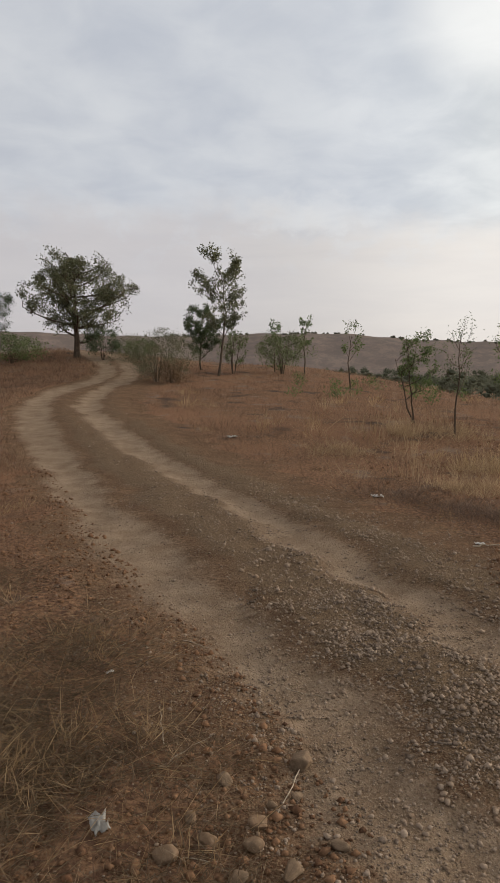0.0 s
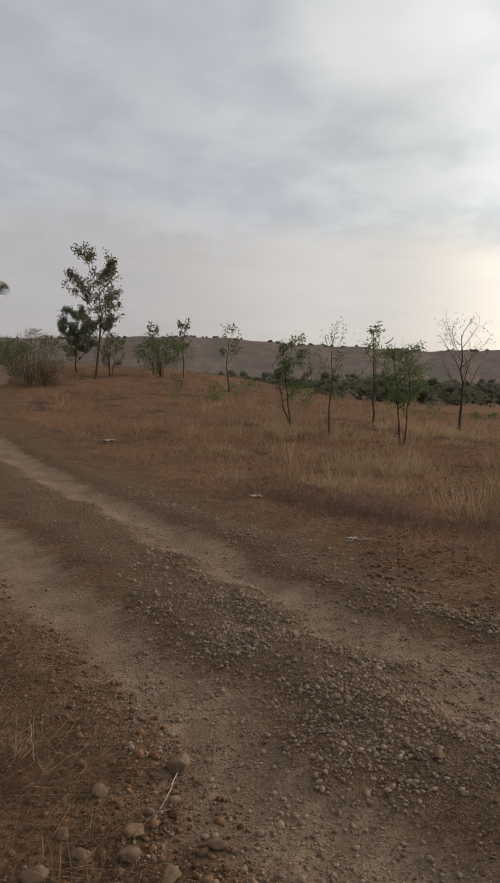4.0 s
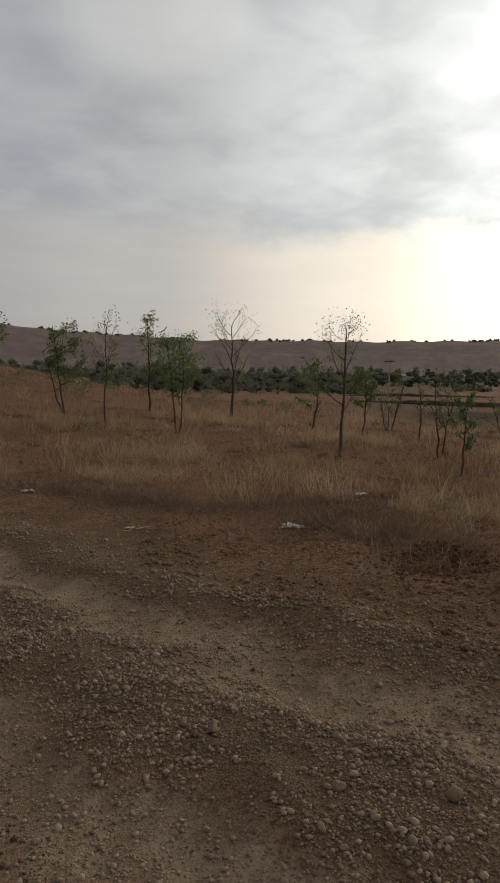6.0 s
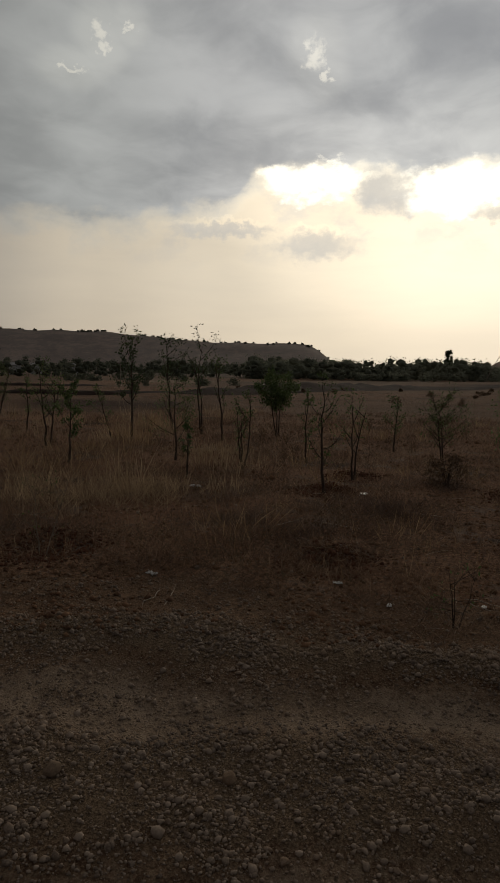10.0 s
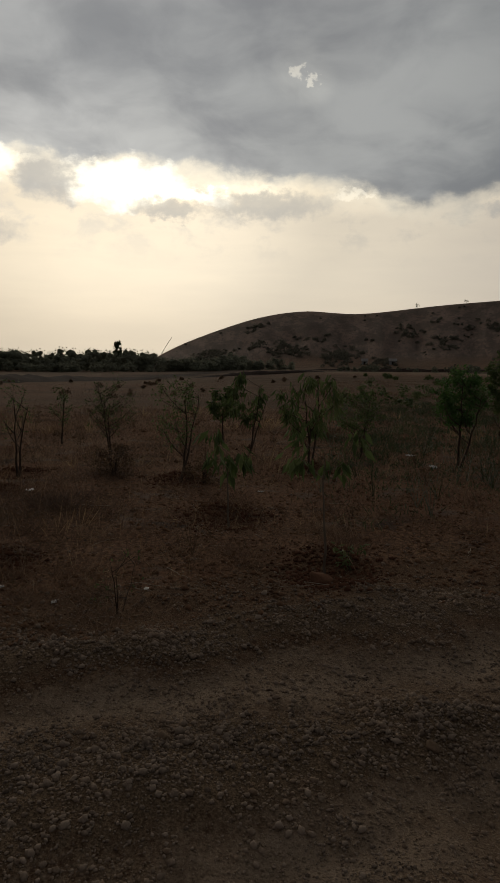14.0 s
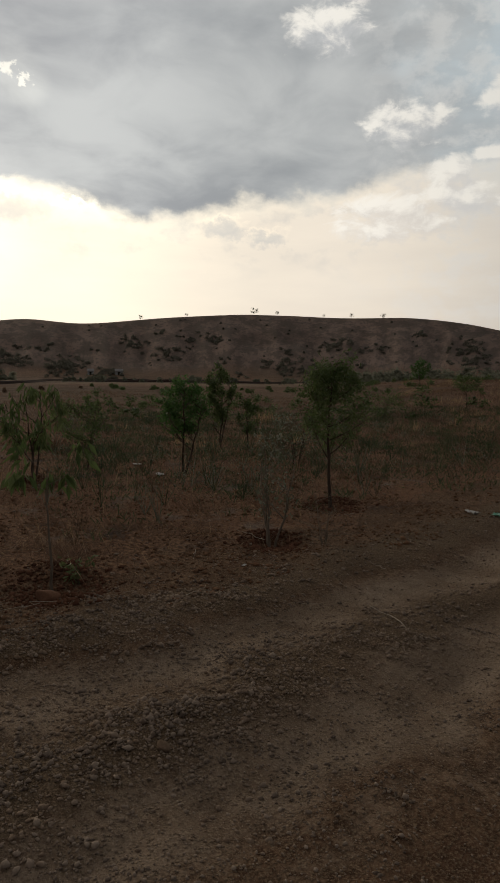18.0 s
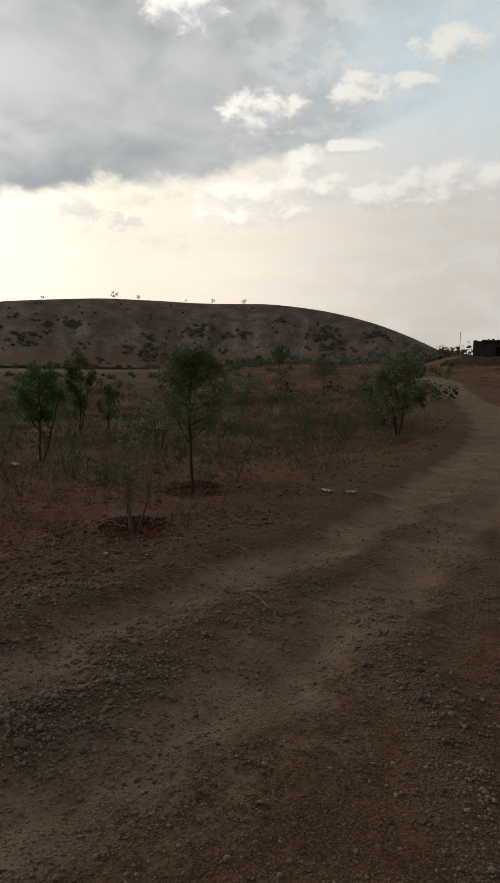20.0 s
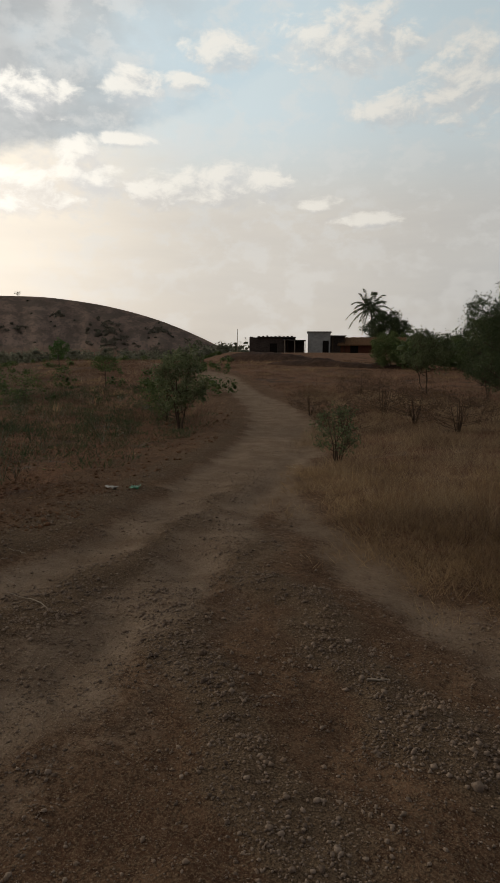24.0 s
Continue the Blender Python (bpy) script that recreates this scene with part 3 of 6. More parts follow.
class Soup:
    """Gathers quads and triangles of many pieces into one mesh."""

    def __init__(self):
        self.v, self.q, self.t, self.n = [], [], [], 0

    def add(self, verts, quads):
        self.v.append(np.asarray(verts, np.float32).reshape(-1, 3))
        quads = np.asarray(quads, np.int32) + self.n
        (self.q if quads.shape[1] == 4 else self.t).append(quads)
        self.n += len(self.v[-1])

    def mesh(self, name, mat, smooth_faces=False):
        return mesh_of(name, np.concatenate(self.v), [np.concatenate(f) for f in (self.q, self.t) if f], mat, smooth_faces)


def tube(points, radii, sides=6):
    """A tapered round rod along a line of points; closed at both ends by its small tip rings."""
    p, r = np.asarray(points, float), np.asarray(radii, float)
    d = np.gradient(p, axis=0)
    d /= np.linalg.norm(d, axis=1, keepdims=True) + 1e-9
    ref = np.where(np.abs(d[:, 2:3]) < 0.9, [[0, 0, 1.0]], [[1.0, 0, 0]])
    u = np.cross(d, ref)
    u /= np.linalg.norm(u, axis=1, keepdims=True) + 1e-9
    v = np.cross(d, u)
    a = np.arange(sides) * 2 * np.pi / sides
    ring = p[:, None] + r[:, None, None] * (np.cos(a)[None, :, None] * u[:, None] + np.sin(a)[None, :, None] * v[:, None])
    i, j = np.meshgrid(np.arange(len(p) - 1), np.arange(sides), indexing="ij")
    k = (j + 1) % sides
    quads = np.stack([i * sides + j, i * sides + k, (i + 1) * sides + k, (i + 1) * sides + j], -1).reshape(-1, 4)
    return ring.reshape(-1, 3), quads


def blades(base, along_way, length, width, rng, fold=0.15):
    """Slim pointed leaves or blades: a quad each, from its base along its way."""
    n = len(base)
    d = along_way / (np.linalg.norm(along_way, axis=1, keepdims=True) + 1e-9)
    s = np.cross(d, rng.normal(size=(n, 3)))
    s /= np.linalg.norm(s, axis=1, keepdims=True) + 1e-9
    up = np.cross(s, d)
    l, wd = np.broadcast_to(length, n)[:, None], np.broadcast_to(width, n)[:, None]
    mid = base + d * l * 0.45 + up * l * fold * rng.uniform(-1, 1, (n, 1))
    v = np.stack([base, mid + s * wd / 2, base + d * l, mid - s * wd / 2], 1).reshape(-1, 3)
    q = np.arange(n * 4).reshape(n, 4)
    return v, q


def curve_points(a, b, lift, n=6):
    """From a to b in a curve that is drawn towards lift."""
    u = np.linspace(0, 1, n)[:, None]
    return (1 - u) ** 2 * a + 2 * u * (1 - u) * lift + u ** 2 * b


def unit_vectors(n, rng):
    v = rng.normal(size=(n, 3))
    return v / np.linalg.norm(v, axis=1, keepdims=True)


# ---- trees ----
def tree(name, x, y, h, wide, seed, label, category="tree", limbs=9, leaves=1500, leaf=0.06, slim=0.4, mat=LEAF, bark=BARK, bare=0.3, trunk_r=None, lean=(0.0, 0.0),
         stems=1, droop=0.25, twigs=5, full=0.5, tight=0.10, group="", sink=0.05, top_heavy=0.0, clumps=0):
    """A tree: tapered stems, limbs that reach into an uneven crown, twigs and single leaves.
    bare: part of the height below the crown; full: how far leaves fill in along the limbs; tight: spread of the leaf clumps."""
    rng = np.random.default_rng(seed)
    if len(label.split()) < 4:
        label += " in dry grass"
    root = thing(name, x, y, label, category, 0, group)
    r0 = trunk_r or 0.008 + 0.0105 * h
    rx, zc, rz = wide / 2, h * (1 + bare) / 2, h * (1 - bare) / 2
    per = max(1, limbs // stems)

    def inside(p):
        """Draws a place back into the crown's round."""
        mid, half = np.array([lean[0] * zc, lean[1] * zc, zc]), np.array([rx, rx, rz])
        v = (p - mid) / half
        d = np.linalg.norm(v, axis=-1, keepdims=True)
        ang, tall = np.arctan2(v[..., 1:2], v[..., 0:1]), v[..., 2:3] / np.maximum(d, 1e-6)
        edge = 0.92 + 0.13 * np.sin(3 * ang + seed) * np.cos(2.5 * tall) + 0.10 * np.sin(5 * ang + 2.3 * seed + 5 * tall) + 0.10 * np.sin(7 * tall + 2 * ang + seed)
        return mid + (p - mid) * np.where(d > edge, edge * (0.95 + 0.1 * np.sin(d * 40)) / np.maximum(d, 1e-6), 1)

    tips, tip_ways = [], []
    for s in range(stems):
        a = rng.uniform(0, 6.28)
        off = np.array([np.cos(a), np.sin(a), 0]) * (0.0 if stems == 1 else rng.uniform(0.3, 1) * min(0.12 * h, rx * 0.4))
        foot = off * 0.35 + [0, 0, -sink]
        top = np.array([lean[0] * h, lean[1] * h, 0]) + off * 2.2 + rng.normal(0, 0.03 * h, 3) * [1, 1, 0] + [0, 0, h * rng.uniform(0.80, 0.9) if s == 0 else h * rng.uniform(0.6, 0.85)]
        side = foot * 0.5 + top * 0.5 + rng.normal(0, 0.035 * h, 3) * [1, 1, 0.2]
        line = curve_points(foot, top, side, 9)
        line[1:-1] += rng.normal(0, 0.006 * h, (7, 3)) * [1, 1, 0]
        rr = r0 * (1 if stems == 1 else 0.72) * (np.linspace(1, 0.16, 9) ** 0.9)
        rr[0] *= 1.25
        v, q = tube(line, rr, 8)
        put("trunk", mesh_of("trunk", v, q, bark, True), root)
        for k in range(per):
            u = bare * 0.85 + (0.98 - bare * 0.85) * ((k + rng.uniform(0.1, 0.9)) / per) ** 0.85
            i = min(7, int(u * 8))
            a0 = line[i] + (line[i + 1] - line[i]) * (u * 8 - i)
            ang = k * 2.4 + rng.uniform(-0.5, 0.5) + s
            frac = np.clip((a0[2] - h * bare * 0.6) / (h * (1 - bare * 0.6)), 0, 1)
            z1 = np.clip(a0[2] + h * rng.uniform(0.08, 0.30), h * bare * 0.9, h * 0.97)
            reach = rx * math.sqrt(max(0.06, 1 - ((z1 - zc - top_heavy * rz) / (rz * 1.08 + abs(top_heavy) * rz)) ** 2)) * rng.uniform(0.6, 1.02)
            b = np.array([lean[0] * z1 + np.cos(ang) * reach, lean[1] * z1 + np.sin(ang) * reach, z1])
            mid = (a0 + b) / 2 + [0, 0, -0.04 * h] + rng.normal(0, 0.02 * h, 3)
            limb = curve_points(a0, b, mid, 6)
            lr = max(0.003, r0 * 0.40 * (1 - 0.55 * frac))
            soup = Soup()
            tips.append(b), tip_ways.append(b - a0)
            for _ in range(twigs + 3):
                uu = rng.uniform(1 - full * 1.4 if full < 0.7 else 0.1, 1)
                c = limb[min(5, int(max(0, uu) * 5.99))]
                way = (b - a0) / (np.linalg.norm(b - a0) + 1e-6) * 0.6 + unit_vectors(1, rng)[0] * 0.8 + [0, 0, 0.25]
                e = c + way * wide * rng.uniform(0.08, 0.20)
                e = inside(e) if clumps else e
                soup.add(*tube(np.array([c, (c + e) / 2 + rng.normal(0, 0.01 * wide, 3), e]), [lr * 0.35, lr * 0.26, lr * 0.12], 3))
                tips.append(e), tip_ways.append(e - c)
                tips.append((c + e) / 2), tip_ways.append(e - c)
            arm = put("limb", mesh_of("limb", *tube(limb, lr * np.linspace(1, 0.3, 6), 6), bark, True), root)
            tagged(put("twig_spray", soup.mesh("twig_spray", bark, True), arm), kind="stuff")
    if clumps:
        # twigs that carry leaf clumps out to the crown's round, uneven outline
        ends = np.array(tips)
        soup = Soup()
        for _ in range(clumps):
            d = unit_vectors(1, rng)[0]
            c = np.array([lean[0] * zc, lean[1] * zc, zc]) + d * [rx, rx, rz] * rng.uniform(0.3, 0.98)
            k = np.argmin(((ends - c) ** 2).sum(1))
            soup.add(*tube(np.array([ends[k], (ends[k] + c) / 2 + rng.normal(0, 0.015 * wide, 3), c]), [r0 * 0.10, r0 * 0.07, r0 * 0.04], 4))
            tips += [c, c, (c + ends[k]) / 2]
            tip_ways += [d, d, d]
        tagged(put("twig_spray", soup.mesh("twig_spray", bark, True), root), kind="stuff")
    if leaves:
        tips, tip_ways = np.array(tips), np.array(tip_ways)
        keep = rng.random(len(tips)) < 0.93
        tips, tip_ways = tips[keep], tip_ways[keep]
        weight = rng.uniform(0.25, 1.0, len(tips)) ** 2
        i = rng.choice(len(tips), leaves, p=weight / weight.sum())
        base = tips[i] + unit_vectors(leaves, rng) * (rng.random((leaves, 1)) ** 0.6) * tight * wide
        base = inside(base) if clumps else base
        ways = unit_vectors(leaves, rng) + tip_ways[i] / (np.linalg.norm(tip_ways[i], axis=1, keepdims=True) + 1e-6) * 0.5 + [0, 0, -droop * 2]
        size = leaf * rng.uniform(0.6, 1.25, leaves)
        v, q = blades(base, ways, size, size * slim, rng)
        put("crown", mesh_of("crown", v, q, mat), root)
    return root


# ---- ground ----
def covers(x, y):
    """What lies on the ground: rut dust, gravel and dry grass, each 0 to 1."""
    r, az = np.hypot(x, y), np.degrees(np.arctan2(x, y))
    far, near, side = line_gap(x, y, FAR_RUT[::3]), line_gap(x, y, NEAR_RUT[::3]), line_gap(x, y, SIDE_RUT[::3])
    wob = 0.14 * waves(x, y, 1.7, 11) + 0.08 * waves(x, y, 0.6, 12)
    wide = 1 + 0.3 * smooth(8, 22, r)
    rut = np.maximum(bump(far + wob, 0, 0.36 * wide), bump(near + wob, 0, 0.40 * wide))
    side_here = smooth(-4, 1, x) * (1 - smooth(5.5, 7, x))
    rut = np.maximum(rut, np.maximum(0.75 * bump(side + wob, 0, 0.34), 0.45 * bump(near - 0.55 + wob, 0, 0.2) * smooth(100, 125, az)) * side_here)
    rut = np.maximum(rut, bump(0.5 * (far + near), 0, 0.62) * smooth(7, 10, r) * smooth(125, 134, az))
    middle = bump(0.5 * (far + near) + wob, 0, 0.42) * (far * near < 0)
    berm = bump(far - 0.45 + wob, 0, 0.23)
    shoulder = bump(far + 0.7 + wob * 1.5, 0, 0.42)
    south = smooth(92, 122, az) * (1 - smooth(6.5, 9, r)) * smooth(0, 0.6, x)
    ridge_line = np.maximum(bump(side + 1.64 + wob, 0, 0.2), bump(side + 0.8 + wob * 1.3, 0, 0.28)) * south
    bank = bump(near - 0.9 + wob, 0, 0.35) * smooth(15, 40, az) * (1 - smooth(92, 122, az)) * 0.6
    gravel = np.clip(np.maximum.reduce([berm * 0.92, shoulder * 0.8, middle * 0.75, ridge_line, bank]), 0, 1) * (1 - 0.45 * smooth(10, 24, r))
    out = -far + wob * 2
    meadow = smooth(1.35, 2.2, out)
    inside = smooth(0.5, 1.05, near + wob * 2) * (1 - smooth(20, 60, az)) + smooth(0.4, 0.9, np.where(side > 0, side, 0) + wob * 2) * smooth(125, 140, az) * (x < 12)
    inside = np.maximum(inside, smooth(0.9, 1.5, near + wob * 2) * smooth(6.5, 8.5, r) * smooth(120, 138, az))
    grass = np.clip(np.maximum(meadow, inside), 0, 1)
    return rut, gravel, grass, far, near, side


def roughness(x, y):
    """Small humps and hollows of the trodden earth."""
    r = np.hypot(x, y)
    return 0.018 * waves(x, y, 0.8, 21) * (1 - smooth(8, 20, r)) + 0.009 * waves(x, y, 0.25, 22) * (1 - smooth(4, 8, r))


def make_ground():
    az = np.radians(np.concatenate([np.arange(-62, 182, 0.45), np.arange(182, 298, 4.0)]))
    rad = np.geomspace(0.3, 4600, 400)
    a, r = np.meshgrid(az, rad, indexing="ij")
    x, y = (r * np.sin(a)).ravel(), (r * np.cos(a)).ravel()
    z = ground(x, y)
    rut, gravel, grass = np.zeros_like(z), np.zeros_like(z), np.ones_like(z)
    near_by = np.hypot(x, y) < 75
    rut[near_by], gravel[near_by], grass[near_by], far, near, side = covers(x[near_by], y[near_by])
    dip = -0.05 * rut + 0.035 * gravel
    rut = rut * (0.85 + 0.15 * np.maximum(smooth(3.5, 8, np.hypot(x, y)), smooth(105, 130, np.degrees(np.arctan2(x, y)))))
    z = z + dip + roughness(x, y)
    n, m = len(az), len(rad)
    i, j = np.meshgrid(np.arange(n), np.arange(m - 1), indexing="ij")
    k = (i + 1) % n
    quads = np.stack([i * m + j, i * m + j + 1, k * m + j + 1, k * m + j], -1).reshape(-1, 4)
    v = np.concatenate([np.stack([x, y, z], -1), [[0, 0, float(z[::m].mean())]]])
    ring = np.arange(n) * m
    fan = np.stack([ring, np.roll(ring, -1), np.full(n, n * m)], -1)
    me = mesh_of("ground", v, [quads, fan], SOIL, True)
    rr, deg = np.hypot(x, y), np.degrees(np.arctan2(x, y))
    wob = 0.08 * waves(x, y, 60, 31)
    lr = np.log10(rr) + wob
    plough = bump(lr, 1.82 + 0.027 * (deg - 64), 0.115) * smooth(54, 60, deg) * (1 - smooth(86, 92, deg))
    plough = np.maximum(plough, 0.8 * bump(lr, 1.45, 0.05) * smooth(40, 46, deg) * (1 - smooth(54, 60, deg)))
    stubble = smooth(1.34, 1.48, lr) * (1 - smooth(2.75, 2.9, lr)) * smooth(33, 42, deg) * (1 - smooth(122, 136, deg)) * (0.55 + 0.4 * waves(x, y, 90, 33))
    stubble = np.clip(np.maximum(stubble, bump(lr, 2.32, 0.1) * smooth(84, 92, deg) * (1 - smooth(120, 130, deg))), 0, 1)
    hill = smooth(320, 380, rr)
    pale = bump(lr, 2.3, 0.045) * smooth(50, 52, deg) * (1 - smooth(57, 59, deg)) + 0.6 * bump(lr, 2.22, 0.05) * smooth(92, 96, deg) * (1 - smooth(116, 124, deg)) + 0.5 * bump(lr, 2.43, 0.03) * smooth(84, 90, deg) * (1 - smooth(100, 112, deg))
    for name, cols in (("cover", (rut, gravel, grass, np.ones_like(z))), ("field", (plough, stubble, hill, pale))):
        layer = me.color_attributes.new(name, "FLOAT_COLOR", "POINT")
        data = np.ones((len(v), 4), np.float32)
        data[:-1] = np.stack(cols, -1)
        layer.data.foreach_set("color", data.ravel())
    return tagged(new("ground", me), "reddish dry earth with a rutted gravel cart track and fields", "ground", kind="structure")


make_ground()


def surface(x, y):
    """Height of the ground with its ruts."""
    rut, gravel, *_ = covers(x, y)
    return ground(x, y) - 0.05 * rut + 0.035 * gravel + roughness(x, y)


def scatter(n, r0, r1, a0, a1, rng, power=1.0):
    """Places in a fan round the standpoint, thicker towards it for a lower power."""
    u = rng.random(n)
    r = (r0 ** power + u * (r1 ** power - r0 ** power)) ** (1 / power)
    a = np.radians(rng.uniform(a0, a1, n))
    return r * np.sin(a), r * np.cos(a), r


# ---- stones ----
def stone_shapes(rng, round_kind, count=10):
    """A few angular pebbles: of 20 faces, of 12, of 8, or of 6 for the finest grit."""
    if round_kind == 2:
        base = np.array([(a, b, c) for a in (-1, 1) for b in (-1, 1) for c in (-1, 1)], float) * 0.66
        tris = np.array([(0, 1, 3), (0, 3, 2), (4, 6, 7), (4, 7, 5), (0, 4, 5), (0, 5, 1), (2, 3, 7), (2, 7, 6), (0, 2, 6), (0, 6, 4), (1, 5, 7), (1, 7, 3)])
    elif round_kind == 3:
        base = np.array([(1, 0, 0), (-0.5, 0.87, 0), (-0.5, -0.87, 0), (0, 0, 0.9), (0, 0, -0.9)], float)
        tris = np.array([(0, 1, 3), (1, 2, 3), (2, 0, 3), (1, 0, 4), (2, 1, 4), (0, 2, 4)])
    elif round_kind:
        bm = bmesh.new()
        bmesh.ops.create_icosphere(bm, subdivisions=1, radius=1)
        base = np.array([v.co[:] for v in bm.verts])
        tris = np.array([[v.index for v in f.verts] for f in bm.faces])
        bm.free()
    else:
        base = np.array([(1, 0, 0), (-1, 0, 0), (0, 1, 0), (0, -1, 0), (0, 0, 1), (0, 0, -1)], float)
        tris = np.array([(0, 2, 4), (2, 1, 4), (1, 3, 4), (3, 0, 4), (2, 0, 5), (1, 2, 5), (3, 1, 5), (0, 3, 5)])
    out = []
    for _ in range(count):
        v = base * rng.uniform(0.72, 1.18, (len(base), 1)) + rng.normal(0, 0.14 if round_kind == 2 else 0.05, base.shape)
        v *= [1, rng.uniform(0.65, 0.95), rng.uniform(0.5, 0.8)]
        out.append(v)
    return np.array(out), tris


def pebble_mesh(name, x, y, size, mat, seed, sunk=0.25, round_kind=1):
    rng = np.random.default_rng(seed)
    shapes, tris = stone_shapes(rng, round_kind)
    n = len(x)
    z = surface(x, y)
    kind = rng.integers(0, len(shapes), n)
    a, b = rng.uniform(0, 6.283, n), rng.normal(0, 0.25, n)
    v = shapes[kind]
    c, s = np.cos(b)[:, None], np.sin(b)[:, None]
    v = np.stack([v[..., 0] * c - v[..., 2] * s, v[..., 1], v[..., 0] * s + v[..., 2] * c], -1)
    c, s = np.cos(a)[:, None], np.sin(a)[:, None]
    v = np.stack([v[..., 0] * c - v[..., 1] * s, v[..., 0] * s + v[..., 1] * c, v[..., 2]], -1) * size[:, None, None]
    v += np.stack([x, y, z + size * (0.5 - sunk)], -1)[:, None]
    k = shapes.shape[1]
    f = (tris[None] + (np.arange(n) * k)[:, None, None]).reshape(-1, 3)
    return mesh_of(name, v.reshape(-1, 3), f, mat, True)


def gravel_of(n, area, base_size, spread, most, seed, mat, share, shapes_kind, label):
    """Loose stones over the track: thick in the strips between the ruts, thin elsewhere."""
    rng = np.random.default_rng(seed)
    x, y, r = scatter(n, *area, rng, 1.15)
    rut, gravel, grass, far, near, side = covers(x, y)
    clump = np.clip(0.62 + 0.45 * waves(x, y, 1.1, 41) + 0.35 * waves(x, y, 0.4, 42), 0.05, 1)
    bare = (1 - gravel) * (1 - rut) * (1 - 0.7 * grass)
    dense = smooth(0.12, 0.9, gravel + 0.7 * (clump - 0.66))
    chance = np.clip(share[0] * dense * (0.75 + 0.25 * clump) + share[1] * rut * (0.5 + 0.5 * clump) + share[2] * bare * (0.35 + 0.65 * clump), 0, 1)
    deg = np.degrees(np.arctan2(x, y)) % 360
    worn = smooth(105, 135, deg)
    keep = rng.random(len(x)) < chance * (1 - 0.1 * worn - 0.1 * worn * rut)
    x, y, r, g, worn = x[keep], y[keep], r[keep], gravel[keep], worn[keep]
    size = np.clip(rng.lognormal(np.log(base_size), spread, len(x)), base_size * 0.5, most) * (1 + 0.025 * r) * (0.85 + 0.25 * g) * (1 - 0.26 * worn)
    return tagged(new("gravel", pebble_mesh("gravel", x, y, size, mat, seed + 1, 0.32, shapes_kind)), label, "gravel", kind="stuff")


COARSE, GRIT = "grey and brown crushed gravel strewn along the track", "fine brown grit and chips on the track"
gravel_of(46000, (1.3, 2.7, -27, 164), 0.0060, 0.50, 0.021, 4, GRAVEL, (0.9, 0.5, 0.36), 1, COARSE)
gravel_of(100000, (2.7, 5, -26, 164), 0.0072, 0.50, 0.026, 5, GRAVEL, (0.9, 0.5, 0.40), 0, COARSE)
gravel_of(80000, (5, 10, -26, 162), 0.0086, 0.44, 0.028, 7, GRAVEL, (0.85, 0.5, 0.40), 0, COARSE)
gravel_of(34000, (10, 24, -26, 160), 0.0130, 0.38, 0.030, 9, GRAVEL, (0.9, 0.2, 0.12), 0, COARSE)
gravel_of(52000, (1.3, 5, -27, 164), 0.0046, 0.30, 0.010, 15, GRAVEL, (0.5, 0.85, 0.7), 3, GRIT)
gravel_of(20000, (5, 9, -26, 160), 0.0064, 0.30, 0.011, 17, GRAVEL, (0.5, 0.7, 0.5), 3, GRIT)
gravel_of(9000, (0.15, 1.3, -180, 180), 0.0066, 0.44, 0.022, 41, GRAVEL, (0.9, 0.5, 0.4), 0, COARSE)
gravel_of(34000, (1.3, 5.5, 164, 333), 0.0075, 0.44, 0.022, 43, GRAVEL, (0.8, 0.4, 0.3), 0, COARSE)
gravel_of(11000, (1.9, 24, -40, 175), 0.0165, 0.36, 0.040, 25, GRAVEL, (0.28, 0.04, 0.08), 1, "fist-sized grey-brown stones lying along the track")


def clods(n, area, size, seed, verge=False):
    """Crumbs of dry red earth on the bare ground past the track."""
    rng = np.random.default_rng(seed)
    x, y, r = scatter(n, *area, rng, 1.1)
    rut, gravel, grass, far, near, side = covers(x, y)
    keep = ((near > 0.18) if verge else (far < -0.7)) & (rng.random(n) < np.clip(0.55 + 0.6 * waves(x, y, 2.1, seed), 0.08, 1))
    x, y, r = x[keep], y[keep], r[keep]
    s = np.clip(rng.lognormal(np.log(size), 0.45, len(x)), size * 0.4, size * 3) * (1 + 0.03 * r)
    return tagged(new("clods", pebble_mesh("clods", x, y, s, CLOD, seed + 1, 0.3, 0)), "dark reddish crumbs and clods of dry earth", "soil", kind="stuff")


clods(24000, (3.6, 9, 20, 142), 0.011, 27)
clods(14000, (9, 20, 10, 140), 0.016, 29)
clods(16000, (1.4, 12, -30, 12), 0.0105, 31, True)


